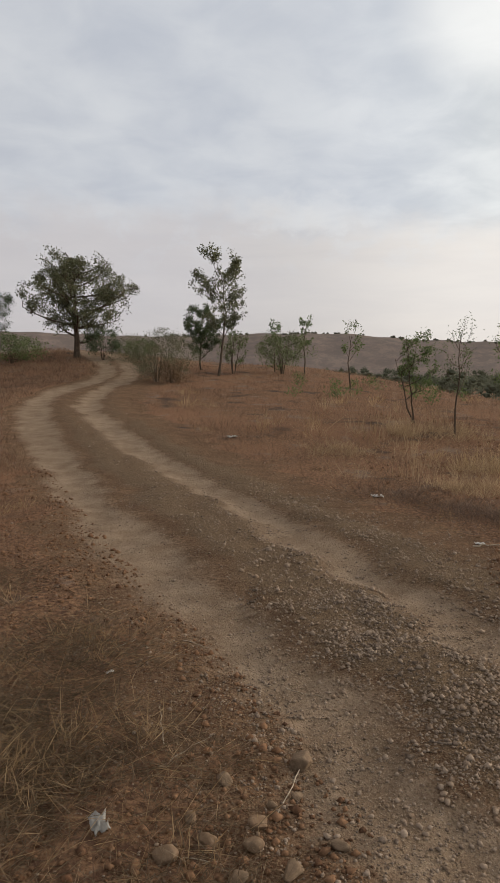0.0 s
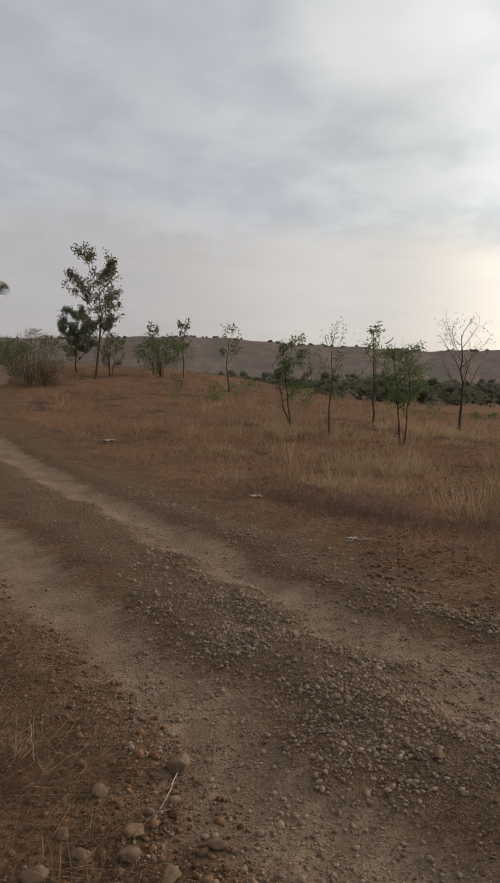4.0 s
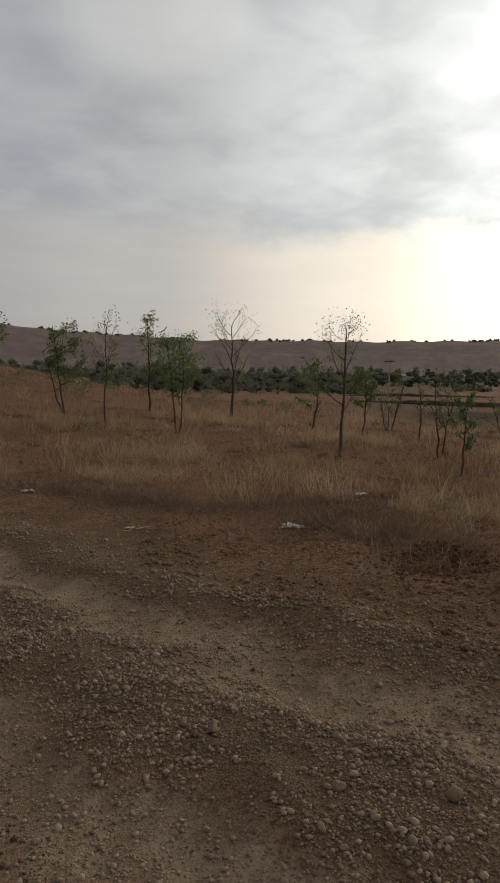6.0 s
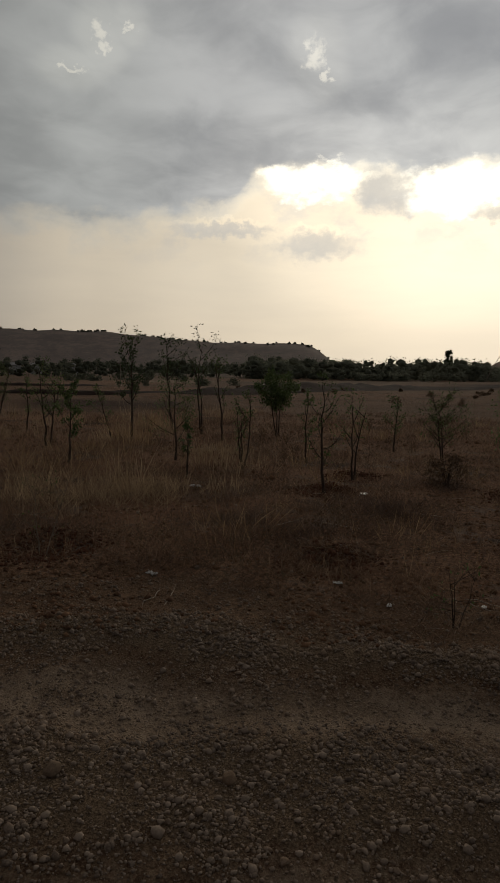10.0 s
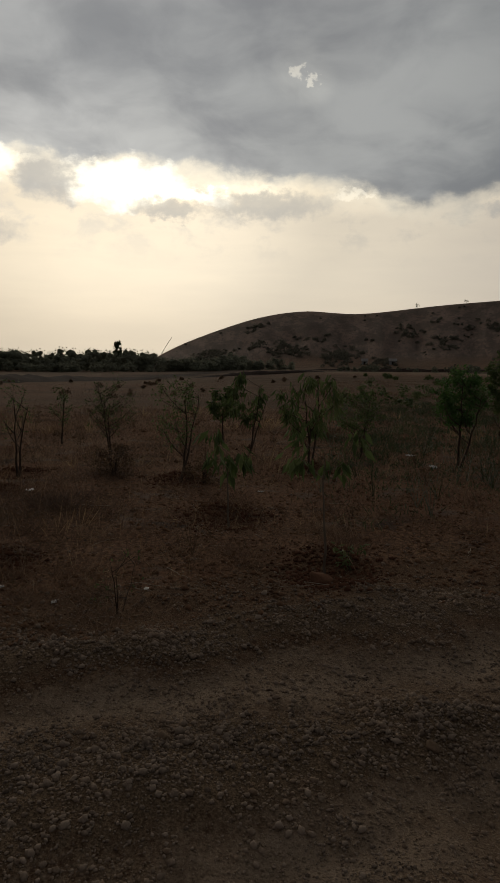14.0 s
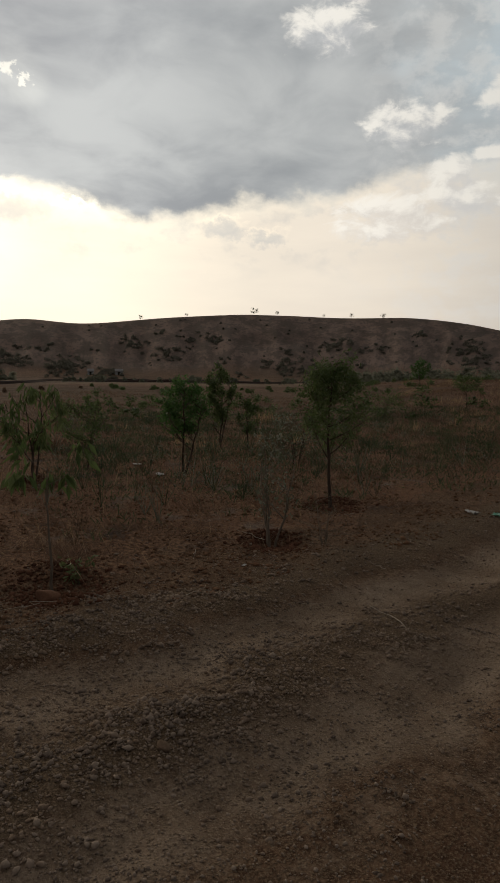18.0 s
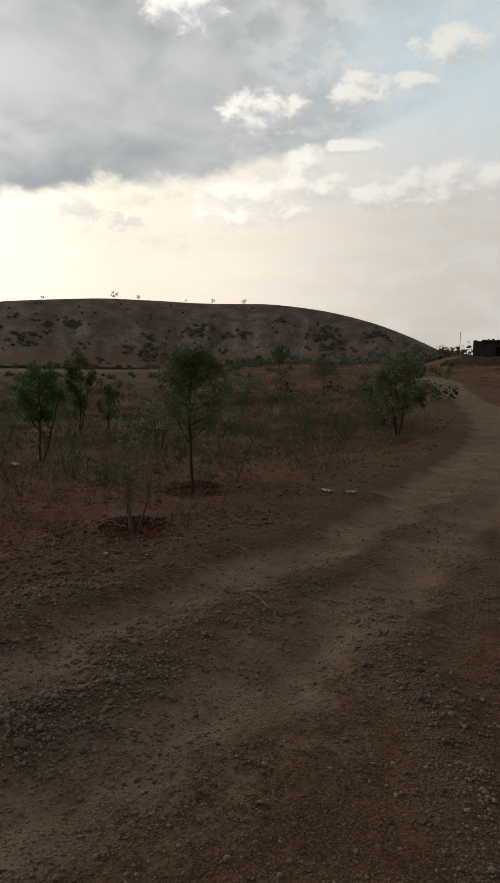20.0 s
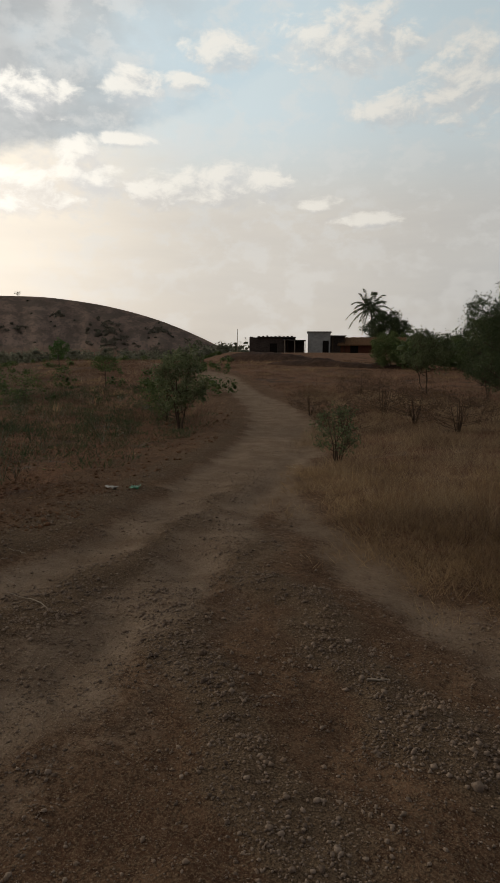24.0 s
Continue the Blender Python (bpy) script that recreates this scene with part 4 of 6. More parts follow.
# ---- dry grass ----
def grass_field(name, n, area, height, width, mat, seed, label, spread=0.35, tuft=0.0, want=None, power=1.2, rise=1.0):
    """Single dry blades over a fan of the plan. tuft: radius of tufts in which they grow."""
    rng = np.random.default_rng(seed)
    r0, r1, a0, a1 = area
    if tuft:
        per = 28
        cx, cy, r = scatter(n // per, r0, r1, a0, a1, rng, power)
        if want is not None:
            keep = rng.random(len(cx)) < want(cx, cy)
            cx, cy, r = cx[keep], cy[keep], r[keep]
        cx, cy = np.repeat(cx, per), np.repeat(cy, per)
        ox, oy = rng.normal(0, tuft, (2, len(cx)))
        x, y = cx + ox, cy + oy
        outward = np.stack([ox, oy], -1) / tuft
        tall = np.repeat(rng.uniform(0.6, 1.25, len(cx) // per), per)
    else:
        x, y, r = scatter(n, r0, r1, a0, a1, rng, power)
        if want is not None:
            keep = rng.random(n) < want(x, y)
            x, y = x[keep], y[keep]
        outward, tall = 0, 1.0
    r = np.hypot(x, y)
    n = len(x)
    way = np.concatenate([rng.normal(0, spread, (n, 2)), np.full((n, 1), rise) * rng.uniform(0.4, 1.4, (n, 1))], 1)
    if tuft:
        way[:, :2] += outward * 0.22
    low = 0.55 + 0.45 * np.clip(0.6 + waves(x, y, 3.0, seed + 1), 0, 1.3)
    length = height * rng.uniform(0.45, 1.2, n) * tall * low
    v, q = blades(np.stack([x, y, ground(x, y) - 0.01], -1), way, length, width * (0.6 + 0.055 * r), rng, 0.10)
    return tagged(new(name, mesh_of(name, v, q, mat)), label, "grass", kind="stuff")


def meadow_share(x, y):
    rut, gravel, grass, far, near, side = covers(x, y)
    az, r = np.degrees(np.arctan2(x, y)), np.hypot(x, y)
    thin = 1 - 0.5 * smooth(55, 82, az) * (1 - smooth(9, 14, r)) - 0.35 * smooth(80, 95, az) * (1 - smooth(10, 18, r))
    thin = np.clip(thin, 0.1, 1) * (1 - 0.25 * smooth(98, 112, az)) * (1 - 0.94 * smooth(20, 26, r) * smooth(33, 40, az) * (1 - smooth(90, 96, az)))
    patch = np.clip(0.65 + 0.7 * waves(x, y, 4.5, 51), 0.12, 1)
    return grass * thin * patch * (far < -1.2)


def verge_share(x, y):
    rut, gravel, grass, far, near, side = covers(x, y)
    return grass * (far > 0) * np.clip(0.65 + 0.55 * waves(x, y, 1.6, 52), 0.3, 1)


def litter_share(x, y):
    rut, gravel, grass, far, near, side = covers(x, y)
    return grass * (far < -0.8) * np.clip(0.55 + 0.6 * waves(x, y, 1.3, 57), 0.1, 1)


def straw_share(x, y):
    return meadow_share(x, y) * smooth(0.1, 0.6, waves(x, y, 7.0, 53))


def patches(places):
    """Share that is high in a few round patches: bearing, distance, radius."""
    def share(x, y):
        out = 0.0
        for az, r, size in places:
            a = radians(az)
            out = np.maximum(out, bump(np.hypot(x - r * math.sin(a), y - r * math.cos(a)), 0, size))
        return out
    return share


GOLDEN = patches([(22, 13, 0.9), (47.8, 8.3, 0.75), (51, 8.6, 0.6), (44, 9.4, 0.4), (33, 12.5, 0.7), (15, 17, 1.0), (27, 18, 1.1), (58, 12.5, 0.5), (38, 15.5, 0.9), (8, 14, 0.6), (19, 10.5, 0.5)])

grass_field("dry_grass", 220000, (5, 42, -24, 160), 0.25, 0.0052, GRASS_RED, 101, "reddish brown dry meadow grass beside the track", 0.6, 0, meadow_share, 0.9)
grass_field("straw_tufts", 46000, (6, 30, -24, 150), 0.46, 0.0060, GRASS_STRAW, 102, "pale golden tufts of dry grass", 0.30, 0.13, straw_share, 0.9)
grass_field("straw_tufts", 190000, (6, 22, 4, 70), 0.34, 0.0046, GRASS_GOLD, 121, "golden patches of dry grass in the meadow", 0.45, 0.10, GOLDEN, 0.9)
grass_field("straw_tufts", 15000, (8, 22, 4, 64), 0.62, 0.0046, GRASS_GOLD, 151, "tall golden clumps of dry grass in the meadow", 0.26, 0.16, lambda x, y: np.clip(0.15 + 0.9 * waves(x, y, 5.0, 152), 0.03, 1), 1.0, 1.3)
grass_field("verge_grass", 190000, (3.0, 26, 138, 178), 0.25, 0.0038, GRASS_GOLD, 103, "golden dry grass on the bank by the track", 0.7, 0.10, verge_share, 0.9)
grass_field("verge_grass", 80000, (3.0, 32, 138, 178), 0.22, 0.0042, GRASS_RED, 123, "reddish brown dry grass on the bank by the track", 0.7, 0.12, verge_share, 0.9)
grass_field("verge_grass", 110000, (3.8, 11, 144, 176), 0.18, 0.0040, GRASS_STRAW, 153, "bright golden dry grass along the edge of the track", 0.7, 0.09,
            patches([(152, 8.3, 0.6), (154, 7.2, 0.6), (157, 6.3, 0.6), (160.5, 5.7, 0.6), (165, 5.3, 0.6), (149.5, 9.6, 0.6), (158, 7.5, 0.7), (162.5, 6.6, 0.7), (153.5, 9.4, 0.5), (163, 8.4, 0.6)]), 0.9)
grass_field("verge_straw", 80000, (1.3, 6, -50, 4), 0.22, 0.0036, GRASS_GREY, 104, "matted grey-brown dry straw on the verge", 1.0, 0, verge_share, 0.8, 0.32)
grass_field("verge_straw", 30000, (1.3, 6, -50, 4), 0.16, 0.0050, GRASS_RED, 122, "matted reddish dry grass on the verge", 1.0, 0, verge_share, 0.8, 0.3)
grass_field("verge_straw", 11000, (1.35, 5, -50, 2), 0.36, 0.0032, GRASS_STRAW, 108, "long pale stalks of dry grass lying on the verge", 1.0, 0, verge_share, 0.8, 0.22)
grass_field("verge_straw", 34000, (6, 13, -50, 0), 0.22, 0.0050, GRASS_RED, 109, "matted reddish dry grass on the verge", 0.9, 0, verge_share, 0.9, 0.6)
grass_field("verge_straw", 9000, (1.3, 14, -50, 2), 0.26, 0.0050, GRASS_STRAW, 106, "sprigs of golden dry grass on the verge", 0.7, 0.06, verge_share, 0.8)
grass_field("verge_straw", 24000, (1.5, 9, 178, 312), 0.22, 0.0045, GRASS_RED, 141, "matted reddish dry grass on the verge", 1.0, 0, lambda x, y: np.clip(0.5 + 0.6 * waves(x, y, 2.4, 56), 0.1, 1) * (np.abs(line_gap(x, y, SIDE_RUT[::3])) > 0.7), 0.8, 0.3)
grass_field("slope_grass", 70000, (11, 42, -30, -10), 0.30, 0.0058, GRASS_RED, 107, "dry brown grass on the slope under the trees", 0.5, 0, verge_share, 0.9)
grass_field("leaf_litter", 80000, (3.8, 14, 0, 140), 0.045, 0.018, LEAF_DRY, 110, "brown dead leaves and bits of litter on the ground", 1.0, 0, litter_share, 0.9, 0.14)
grass_field("leaf_litter", 64000, (3.8, 14, 0, 140), 0.10, 0.0062, GRASS_STRAW, 111, "pale bits of broken straw on the ground", 1.0, 0, litter_share, 0.9, 0.14)
grass_field("dry_brush", 130000, (5.3, 12, 8, 80), 0.21, 0.0040, GRASS_MAUVE, 142, "low mauve-brown tangle of dry grass by the track", 0.9, 0.10,
            patches([(20.5, 8.4, 0.6), (24, 8.1, 0.6), (17.5, 8.9, 0.5), (29, 7.9, 0.5), (33, 8.4, 0.6), (40, 7.0, 0.5), (44, 6.7, 0.4), (36, 7.5, 0.45), (13, 9.6, 0.5), (58, 8.4, 0.6), (63.5, 6.9, 0.5), (67, 6.2, 0.4), (73.5, 7.6, 0.5), (78, 9.6, 0.5)]), 0.9, 0.7)
grass_field("dry_brush", 60000, (3.9, 7.5, 40, 104), 0.16, 0.0036, GRASS_RED, 143, "low reddish tangle of withered weeds on bare earth", 0.9, 0.07,
            patches([(70.5, 5.0, 0.4), (67.5, 5.4, 0.3), (71.8, 4.6, 0.3), (77.5, 4.6, 0.25), (79, 4.3, 0.22), (90, 5.6, 0.25), (86.5, 7.3, 0.4), (55, 5.3, 0.3), (62, 4.7, 0.2), (98, 6.4, 0.3)]), 0.9, 0.7)
grass_field("dry_stalks", 2600, (4.2, 14, 14, 128), 0.46, 0.0030, GRASS_STRAW, 144, "thin pale stalks of dead weeds standing on bare earth", 0.32, 0, litter_share, 1.0, 1.2)
grass_field("weeds", 110000, (6.5, 30, 96, 140), 0.16, 0.010, LEAF_DARK, 112, "low olive green weeds among dry grass", 0.8, 0.16, meadow_share, 0.9)
grass_field("low_grass", 90000, (3.8, 26, 52, 142), 0.17, 0.0048, GRASS_RED, 134, "short reddish dry grass on bare earth", 1.0, 0.12, litter_share, 0.9)
grass_field("low_grass", 120000, (3.8, 24, 40, 140), 0.13, 0.0050, GRASS_GREY, 105, "short withered grass on bare earth", 1.1, 0, meadow_share, 0.9)

grass_field("dry_grass", 50000, (22, 75, 40, 142), 0.26, 0.0050, GRASS_RED, 131, "dry brown grass over the fields", 0.5, 0.3, lambda x, y: np.clip(0.5 + 0.7 * waves(x, y, 16, 54), 0.1, 1) * (line_far(x, y) < -2) * (1 - 0.97 * smooth(33, 40, np.degrees(np.arctan2(x, y))) * (1 - smooth(90, 96, np.degrees(np.arctan2(x, y))))), 0.9)


def rise_share(x, y):
    """The grassy rise towards the houses, clear of the wheel tracks."""
    clear = np.minimum(np.abs(line_gap(x, y, FAR_RUT[::5])), np.abs(line_gap(x, y, NEAR_RUT[::5])))
    return smooth(0.9, 2.0, clear) * np.clip(0.6 + 0.6 * waves(x, y, 6, 58), 0.1, 1)


grass_field("dry_grass", 90000, (16, 66, 124, 160), 0.26, 0.0052, GRASS_RED, 132, "dry brown grass on the rise to the houses", 0.6, 0.2, rise_share, 0.9)
grass_field("dry_grass", 40000, (16, 66, 124, 160), 0.28, 0.0050, GRASS_STRAW, 133, "golden dry grass on the rise to the houses", 0.6, 0.2, lambda x, y: rise_share(x, y) * smooth(0, 0.5, waves(x, y, 9, 59)), 0.9)

# ---- trees by the track in the north ----
tree("tree", -9.5, 36.9, 5.5, 6.6, 201, "broad dark green tree with a round open crown by the track", limbs=24, leaves=21000, leaf=0.125, slim=0.5, mat=LEAF_OLIVE, bare=0.2, trunk_r=0.17,
     twigs=5, full=0.7, tight=0.055, droop=0.1, clumps=80)
tree("tree", -13.7, 35.7, 4.2, 3.0, 202, "slender grey-green tree beside the track", limbs=12, leaves=6500, leaf=0.085, mat=LEAF_DARK, bare=0.25, tight=0.09, clumps=30)
tree("tree", -1.56, 32.6, 5.9, 2.8, 203, "tall slim tree with open dark foliage in tiers", limbs=15, leaves=6500, leaf=0.115, slim=0.5, mat=LEAF_OLIVE, bare=0.40, trunk_r=0.06, tight=0.085, twigs=4, full=0.5, lean=(0.02, 0))
tree("tree", -2.6, 35.2, 3.5, 2.4, 204, "low dark green tree with a dense crown", limbs=13, leaves=9000, leaf=0.10, mat=LEAF_DARK, bare=0.15, tight=0.09, clumps=30)
tree("tree", -0.9, 34.2, 2.3, 1.6, 205, "pale green young tree with thin upright stems", limbs=14, leaves=1800, leaf=0.10, mat=LEAF_PALE, bare=0.12, stems=4, tight=0.12, droop=0.1, clumps=20)
tree("sapling", 1.28, 36.2, 2.6, 0.8, 206, "thin sapling with dark leaves at its tip", "sapling", limbs=5, leaves=320, leaf=0.15, mat=LEAF, tight=0.18, bare=0.6, full=0.3)
tree("sapling", 2.8, 35.2, 2.9, 1.0, 207, "thin sapling with dark leaves at its tip", "sapling", limbs=5, leaves=320, leaf=0.15, mat=LEAF, tight=0.18, bare=0.6, full=0.3)
tree("bush", 1.6, 34.9, 2.2, 3.3, 208, "sage green bush with many upright stems", "bush", limbs=20, leaves=5500, leaf=0.09, mat=LEAF_PALE, bare=0.05, stems=6, tight=0.10, droop=0.0, clumps=26)
tree("sapling", 4.2, 28.3, 2.7, 0.9, 209, "bare thin sapling with a few leaves", "sapling", limbs=6, leaves=320, leaf=0.12, mat=LEAF, tight=0.18, bare=0.5, full=0.3)
tree("bush", -4.1, 29.3, 2.3, 4.0, 210, "grey brittle bush beside the track", "bush", limbs=34, leaves=9000, leaf=0.07, mat=LEAF_OLIVE, bare=0.03, stems=9, tight=0.09, droop=0.0, bark=PALE_BARK, clumps=30)
tree("bush", -3.4, 28.8, 0.85, 1.4, 211, "heap of dead brown brushwood", "bush", limbs=30, leaves=1600, leaf=0.09, mat=LEAF_DRY, bare=0.02, stems=8, tight=0.12, droop=0.1)
tree("bush", -12.2, 34.5, 1.5, 4.2, 212, "low green bush under the trees", "bush", limbs=24, leaves=3600, leaf=0.11, mat=LEAF, bare=0.05, stems=7, tight=0.11, clumps=40)
tree("bush", -8.0, 36.6, 1.7, 2.6, 213, "low dark bush under the broad tree", "bush", limbs=18, leaves=2400, leaf=0.12, mat=LEAF_DARK, bare=0.1, stems=5, tight=0.11, clumps=24)
tree("bush", -6.2, 37.5, 1.2, 2.4, 214, "low green bush beside the track", "bush", limbs=16, leaves=1800, leaf=0.11, mat=LEAF, bare=0.05, stems=5, tight=0.11, clumps=20)
tree("bush", -12.6, 29.5, 1.3, 2.4, 215, "straggling pale green bush on the slope", "bush", limbs=14, leaves=1100, leaf=0.09, mat=LEAF_PALE, bare=0.05, stems=5, tight=0.12)

# ---- saplings of the plantation ----
ROW = "plantation saplings"
tree("sapling", 4.42, 17.94, 2.55, 1.25, 221, "forked sapling with narrow green leaves in dry grass", "sapling", limbs=13, leaves=2100, leaf=0.085, slim=0.3, bare=0.3, stems=2, tight=0.11, group=ROW, clumps=26)
tree("sapling", 4.86, 15.9, 2.75, 0.85, 222, "almost bare thin sapling in dry grass", "sapling", limbs=9, leaves=570, leaf=0.05, tight=0.17, bare=0.42, full=0.4, group=ROW, trunk_r=0.026)
tree("sapling", 7.3, 19.4, 2.95, 1.0, 223, "thin sapling with a leafy middle and bare top", "sapling", limbs=9, leaves=728, leaf=0.09, tight=0.17, bare=0.35, group=ROW)
tree("sapling", 6.25, 14.7, 2.5, 1.4, 224, "leafy sapling with a wide light green crown", "sapling", limbs=13, leaves=2940, leaf=0.075, slim=0.3, mat=LEAF, bare=0.38, stems=2, tight=0.13, group=ROW, clumps=26)
tree("sapling", 9.5, 18.2, 3.2, 1.9, 225, "bare forked sapling with wide thin limbs", "sapling", limbs=11, leaves=364, leaf=0.055, tight=0.17, bare=0.34, twigs=6, full=0.4, group=ROW, trunk_r=0.045)
tree("sapling", 10.0, 14.6, 1.95, 0.75, 226, "slim sapling leafed along its stem", "sapling", limbs=10, leaves=503, leaf=0.085, bare=0.25, tight=0.1, group=ROW)
tree("sapling", 7.9, 10.53, 2.8, 1.15, 227, "tall bare sapling with a wispy top", "sapling", limbs=11, leaves=870, leaf=0.045, tight=0.17, bare=0.36, twigs=6, full=0.45, group=ROW, trunk_r=0.036)
tree("sapling", 10.5, 13.1, 1.75, 0.8, 228, "green bushy-headed sapling", "sapling", limbs=10, leaves=1260, leaf=0.075, bare=0.4, tight=0.12, group=ROW, clumps=16)
tree("bush", 12.8, 14.8, 1.7, 1.1, 229, "feathery yellow-green bush", "bush", limbs=14, leaves=1500, leaf=0.06, slim=0.2, mat=LEAF_PALE, bare=0.1, stems=4, tight=0.12, clumps=16)
tree("sapling", 11.5, 12.2, 1.4, 0.4, 230, "thin bare sapling", "sapling", limbs=5, leaves=370, leaf=0.05, tight=0.17, bare=0.4, group=ROW)
tree("sapling", 9.62, 9.6, 1.75, 0.65, 231, "bare sapling with two dark stems", "sapling", limbs=10, leaves=570, leaf=0.05, tight=0.17, bare=0.35, stems=2, group=ROW, trunk_r=0.03)
tree("sapling", 8.2, 7.7, 1.35, 0.4, 232, "thin leaning sapling", "sapling", limbs=6, leaves=720, leaf=0.06, tight=0.17, bare=0.3, lean=(0.06, 0.05), group=ROW)
tree("sapling", 11.3, 8.9, 2.3, 0.6, 233, "slim sapling with a dense dark head", "sapling", limbs=11, leaves=868, leaf=0.07, mat=LEAF_DARK, bare=0.33, tight=0.14, group=ROW)
tree("sapling", 11.6, 9.7, 1.15, 0.5, 234, "leaning bare sapling", "sapling", limbs=5, leaves=320, leaf=0.05, tight=0.17, bare=0.4, lean=(-0.25, 0.12), group=ROW)
tree("sapling", 9.5, 6.5, 1.4, 0.9, 235, "wispy sapling with drooping thin twigs", "sapling", limbs=11, leaves=728, leaf=0.055, slim=0.25, bare=0.25, twigs=7, tight=0.14, droop=0.5, group=ROW)
tree("sapling", 8.0, 5.25, 0.9, 0.2, 236, "thin bare stem of a sapling", "sapling", limbs=4, leaves=220, leaf=0.05, tight=0.17, bare=0.3, group=ROW)
tree("sapling", 13.8, 8.75, 2.6, 0.75, 237, "tall thin sapling with a wispy tip", "sapling", limbs=9, leaves=420, leaf=0.07, mat=LEAF_DARK, tight=0.17, bare=0.5, stems=2, group=ROW)
tree("sapling", 14.2, 9.9, 2.4, 0.7, 238, "tall thin sapling with a leafy tip", "sapling", limbs=9, leaves=532, leaf=0.07, mat=LEAF_DARK, tight=0.17, bare=0.5, group=ROW)
tree("sapling", 12.5, 7.4, 1.85, 0.42, 239, "bare upright sapling", "sapling", limbs=8, leaves=270, leaf=0.05, tight=0.17, bare=0.4, group=ROW)
tree("sapling", 9.2, 5.0, 1.45, 0.42, 240, "bare sapling with several upright stems", "sapling", limbs=12, leaves=320, leaf=0.05, tight=0.17, bare=0.3, stems=3, group=ROW)
tree("tree", 14.2, 6.9, 1.6, 1.0, 241, "small bright green tree with a dense round crown", limbs=16, leaves=3000, leaf=0.075, mat=LEAF, bare=0.36, stems=3, tight=0.13, clumps=26)
tree("sapling", 8.14, 3.18, 1.6, 0.55, 242, "bare sapling with long thin limbs", "sapling", limbs=10, leaves=270, leaf=0.045, tight=0.17, bare=0.3, twigs=6, group=ROW, trunk_r=0.024)
tree("sapling", 9.5, 3.3, 1.35, 0.45, 243, "bare forked sapling", "sapling", limbs=9, leaves=270, leaf=0.045, tight=0.17, bare=0.35, stems=2, group=ROW, trunk_r=0.026)
tree("sapling", 12.95, 3.73, 1.1, 0.4, 244, "small bare sapling", "sapling", limbs=7, leaves=320, leaf=0.05, tight=0.17, bare=0.35, group=ROW)
tree("bush", 11.8, 2.5, 1.3, 0.9, 245, "tangled bare thorn bush", "bush", limbs=26, leaves=920, leaf=0.045, bare=0.3, stems=2, twigs=8, full=0.9, group="")
tree("sapling", 10.5, 4.5, 1.25, 0.28, 246, "thin bare sapling", "sapling", limbs=6, leaves=220, leaf=0.05, tight=0.17, bare=0.35, group=ROW)
tree("sapling", 9.2, 1.0, 1.45, 0.65, 247, "bare sapling forked into a wide V", "sapling", limbs=11, leaves=920, leaf=0.05, tight=0.17, bare=0.35, stems=2, twigs=6, group=ROW, trunk_r=0.026)
tree("sapling", 12.2, 0.16, 1.5, 0.85, 248, "sapling with drooping green leaves", "sapling", limbs=9, leaves=520, leaf=0.13, slim=0.3, bare=0.35, stems=2, droop=0.8, tight=0.12, group=ROW, clumps=8)
tree("sapling", 10.25, -0.85, 1.6, 1.15, 249, "sapling hung with long drooping green leaves", "sapling", limbs=12, leaves=560, leaf=0.15, slim=0.26, bare=0.3, stems=3, droop=0.9, tight=0.09, group=ROW, clumps=8)
tree("sapling", 13.8, 0.7, 1.15, 0.6, 250, "small leafy sapling", "sapling", limbs=8, leaves=840, leaf=0.10, bare=0.3, droop=0.5, tight=0.14, group=ROW, clumps=10)
tree("sapling", 11.6, -1.75, 1.25, 0.9, 251, "spreading sapling with fine leaves", "sapling", limbs=11, leaves=1260, leaf=0.06, bare=0.35, stems=2, tight=0.14, group=ROW, clumps=14)
tree("sapling", 6.76, 0.16, 0.95, 0.75, 252, "young tree with a bare stem and clusters of hanging broad leaves", "sapling", limbs=4, leaves=85, leaf=0.17, slim=0.32, bare=0.7, droop=0.9, twigs=3, tight=0.09, group=ROW, bark=PALE_BARK, trunk_r=0.013)
tree("sapling", 5.23, -0.68, 1.22, 0.7, 253, "young tree with a bare stem and clusters of hanging broad leaves", "sapling", limbs=4, leaves=85, leaf=0.13, slim=0.34, bare=0.72, droop=0.9, twigs=3, tight=0.09, group=ROW, bark=PALE_BARK, trunk_r=0.012)
tree("tree", 10.8, -3.23, 1.58, 0.9, 254, "small tree with a dense bright green crown and crooked stem", limbs=15, leaves=3600, leaf=0.065, slim=0.32, mat=LEAF_FRESH, bare=0.36, stems=2, tight=0.14, trunk_r=0.03, clumps=30)
tree("tree", 14.3, -5.05, 1.95, 0.8, 255, "small green tree in two tiers", limbs=13, leaves=2200, leaf=0.08, bare=0.3, stems=2, tight=0.13, clumps=22)
tree("tree", 13.6, -5.5, 1.2, 0.6, 256, "small green tree", limbs=9, leaves=800, leaf=0.075, bare=0.3, tight=0.15, clumps=14)
tree("tree", 7.4, -4.17, 1.9, 0.98, 257, "small leafy tree with a tall narrow crown and reddish stem", limbs=18, leaves=4800, leaf=0.06, slim=0.3, bare=0.36, tight=0.12, trunk_r=0.024, clumps=36)
tree("bush", 5.95, -2.75, 1.1, 0.5, 258, "spindly shrub with small silvery leaves", "shrub", limbs=12, leaves=330, leaf=0.034, slim=0.6, mat=LEAF_SILVER, bare=0.15, stems=3, tight=0.16, bark=PALE_BARK)
tree("bush", 11.2, -5.5, 1.0, 1.0, 259, "loose silvery green shrub", "shrub", limbs=12, leaves=500, leaf=0.05, slim=0.6, mat=LEAF_SILVER, bare=0.1, stems=4, tight=0.14)
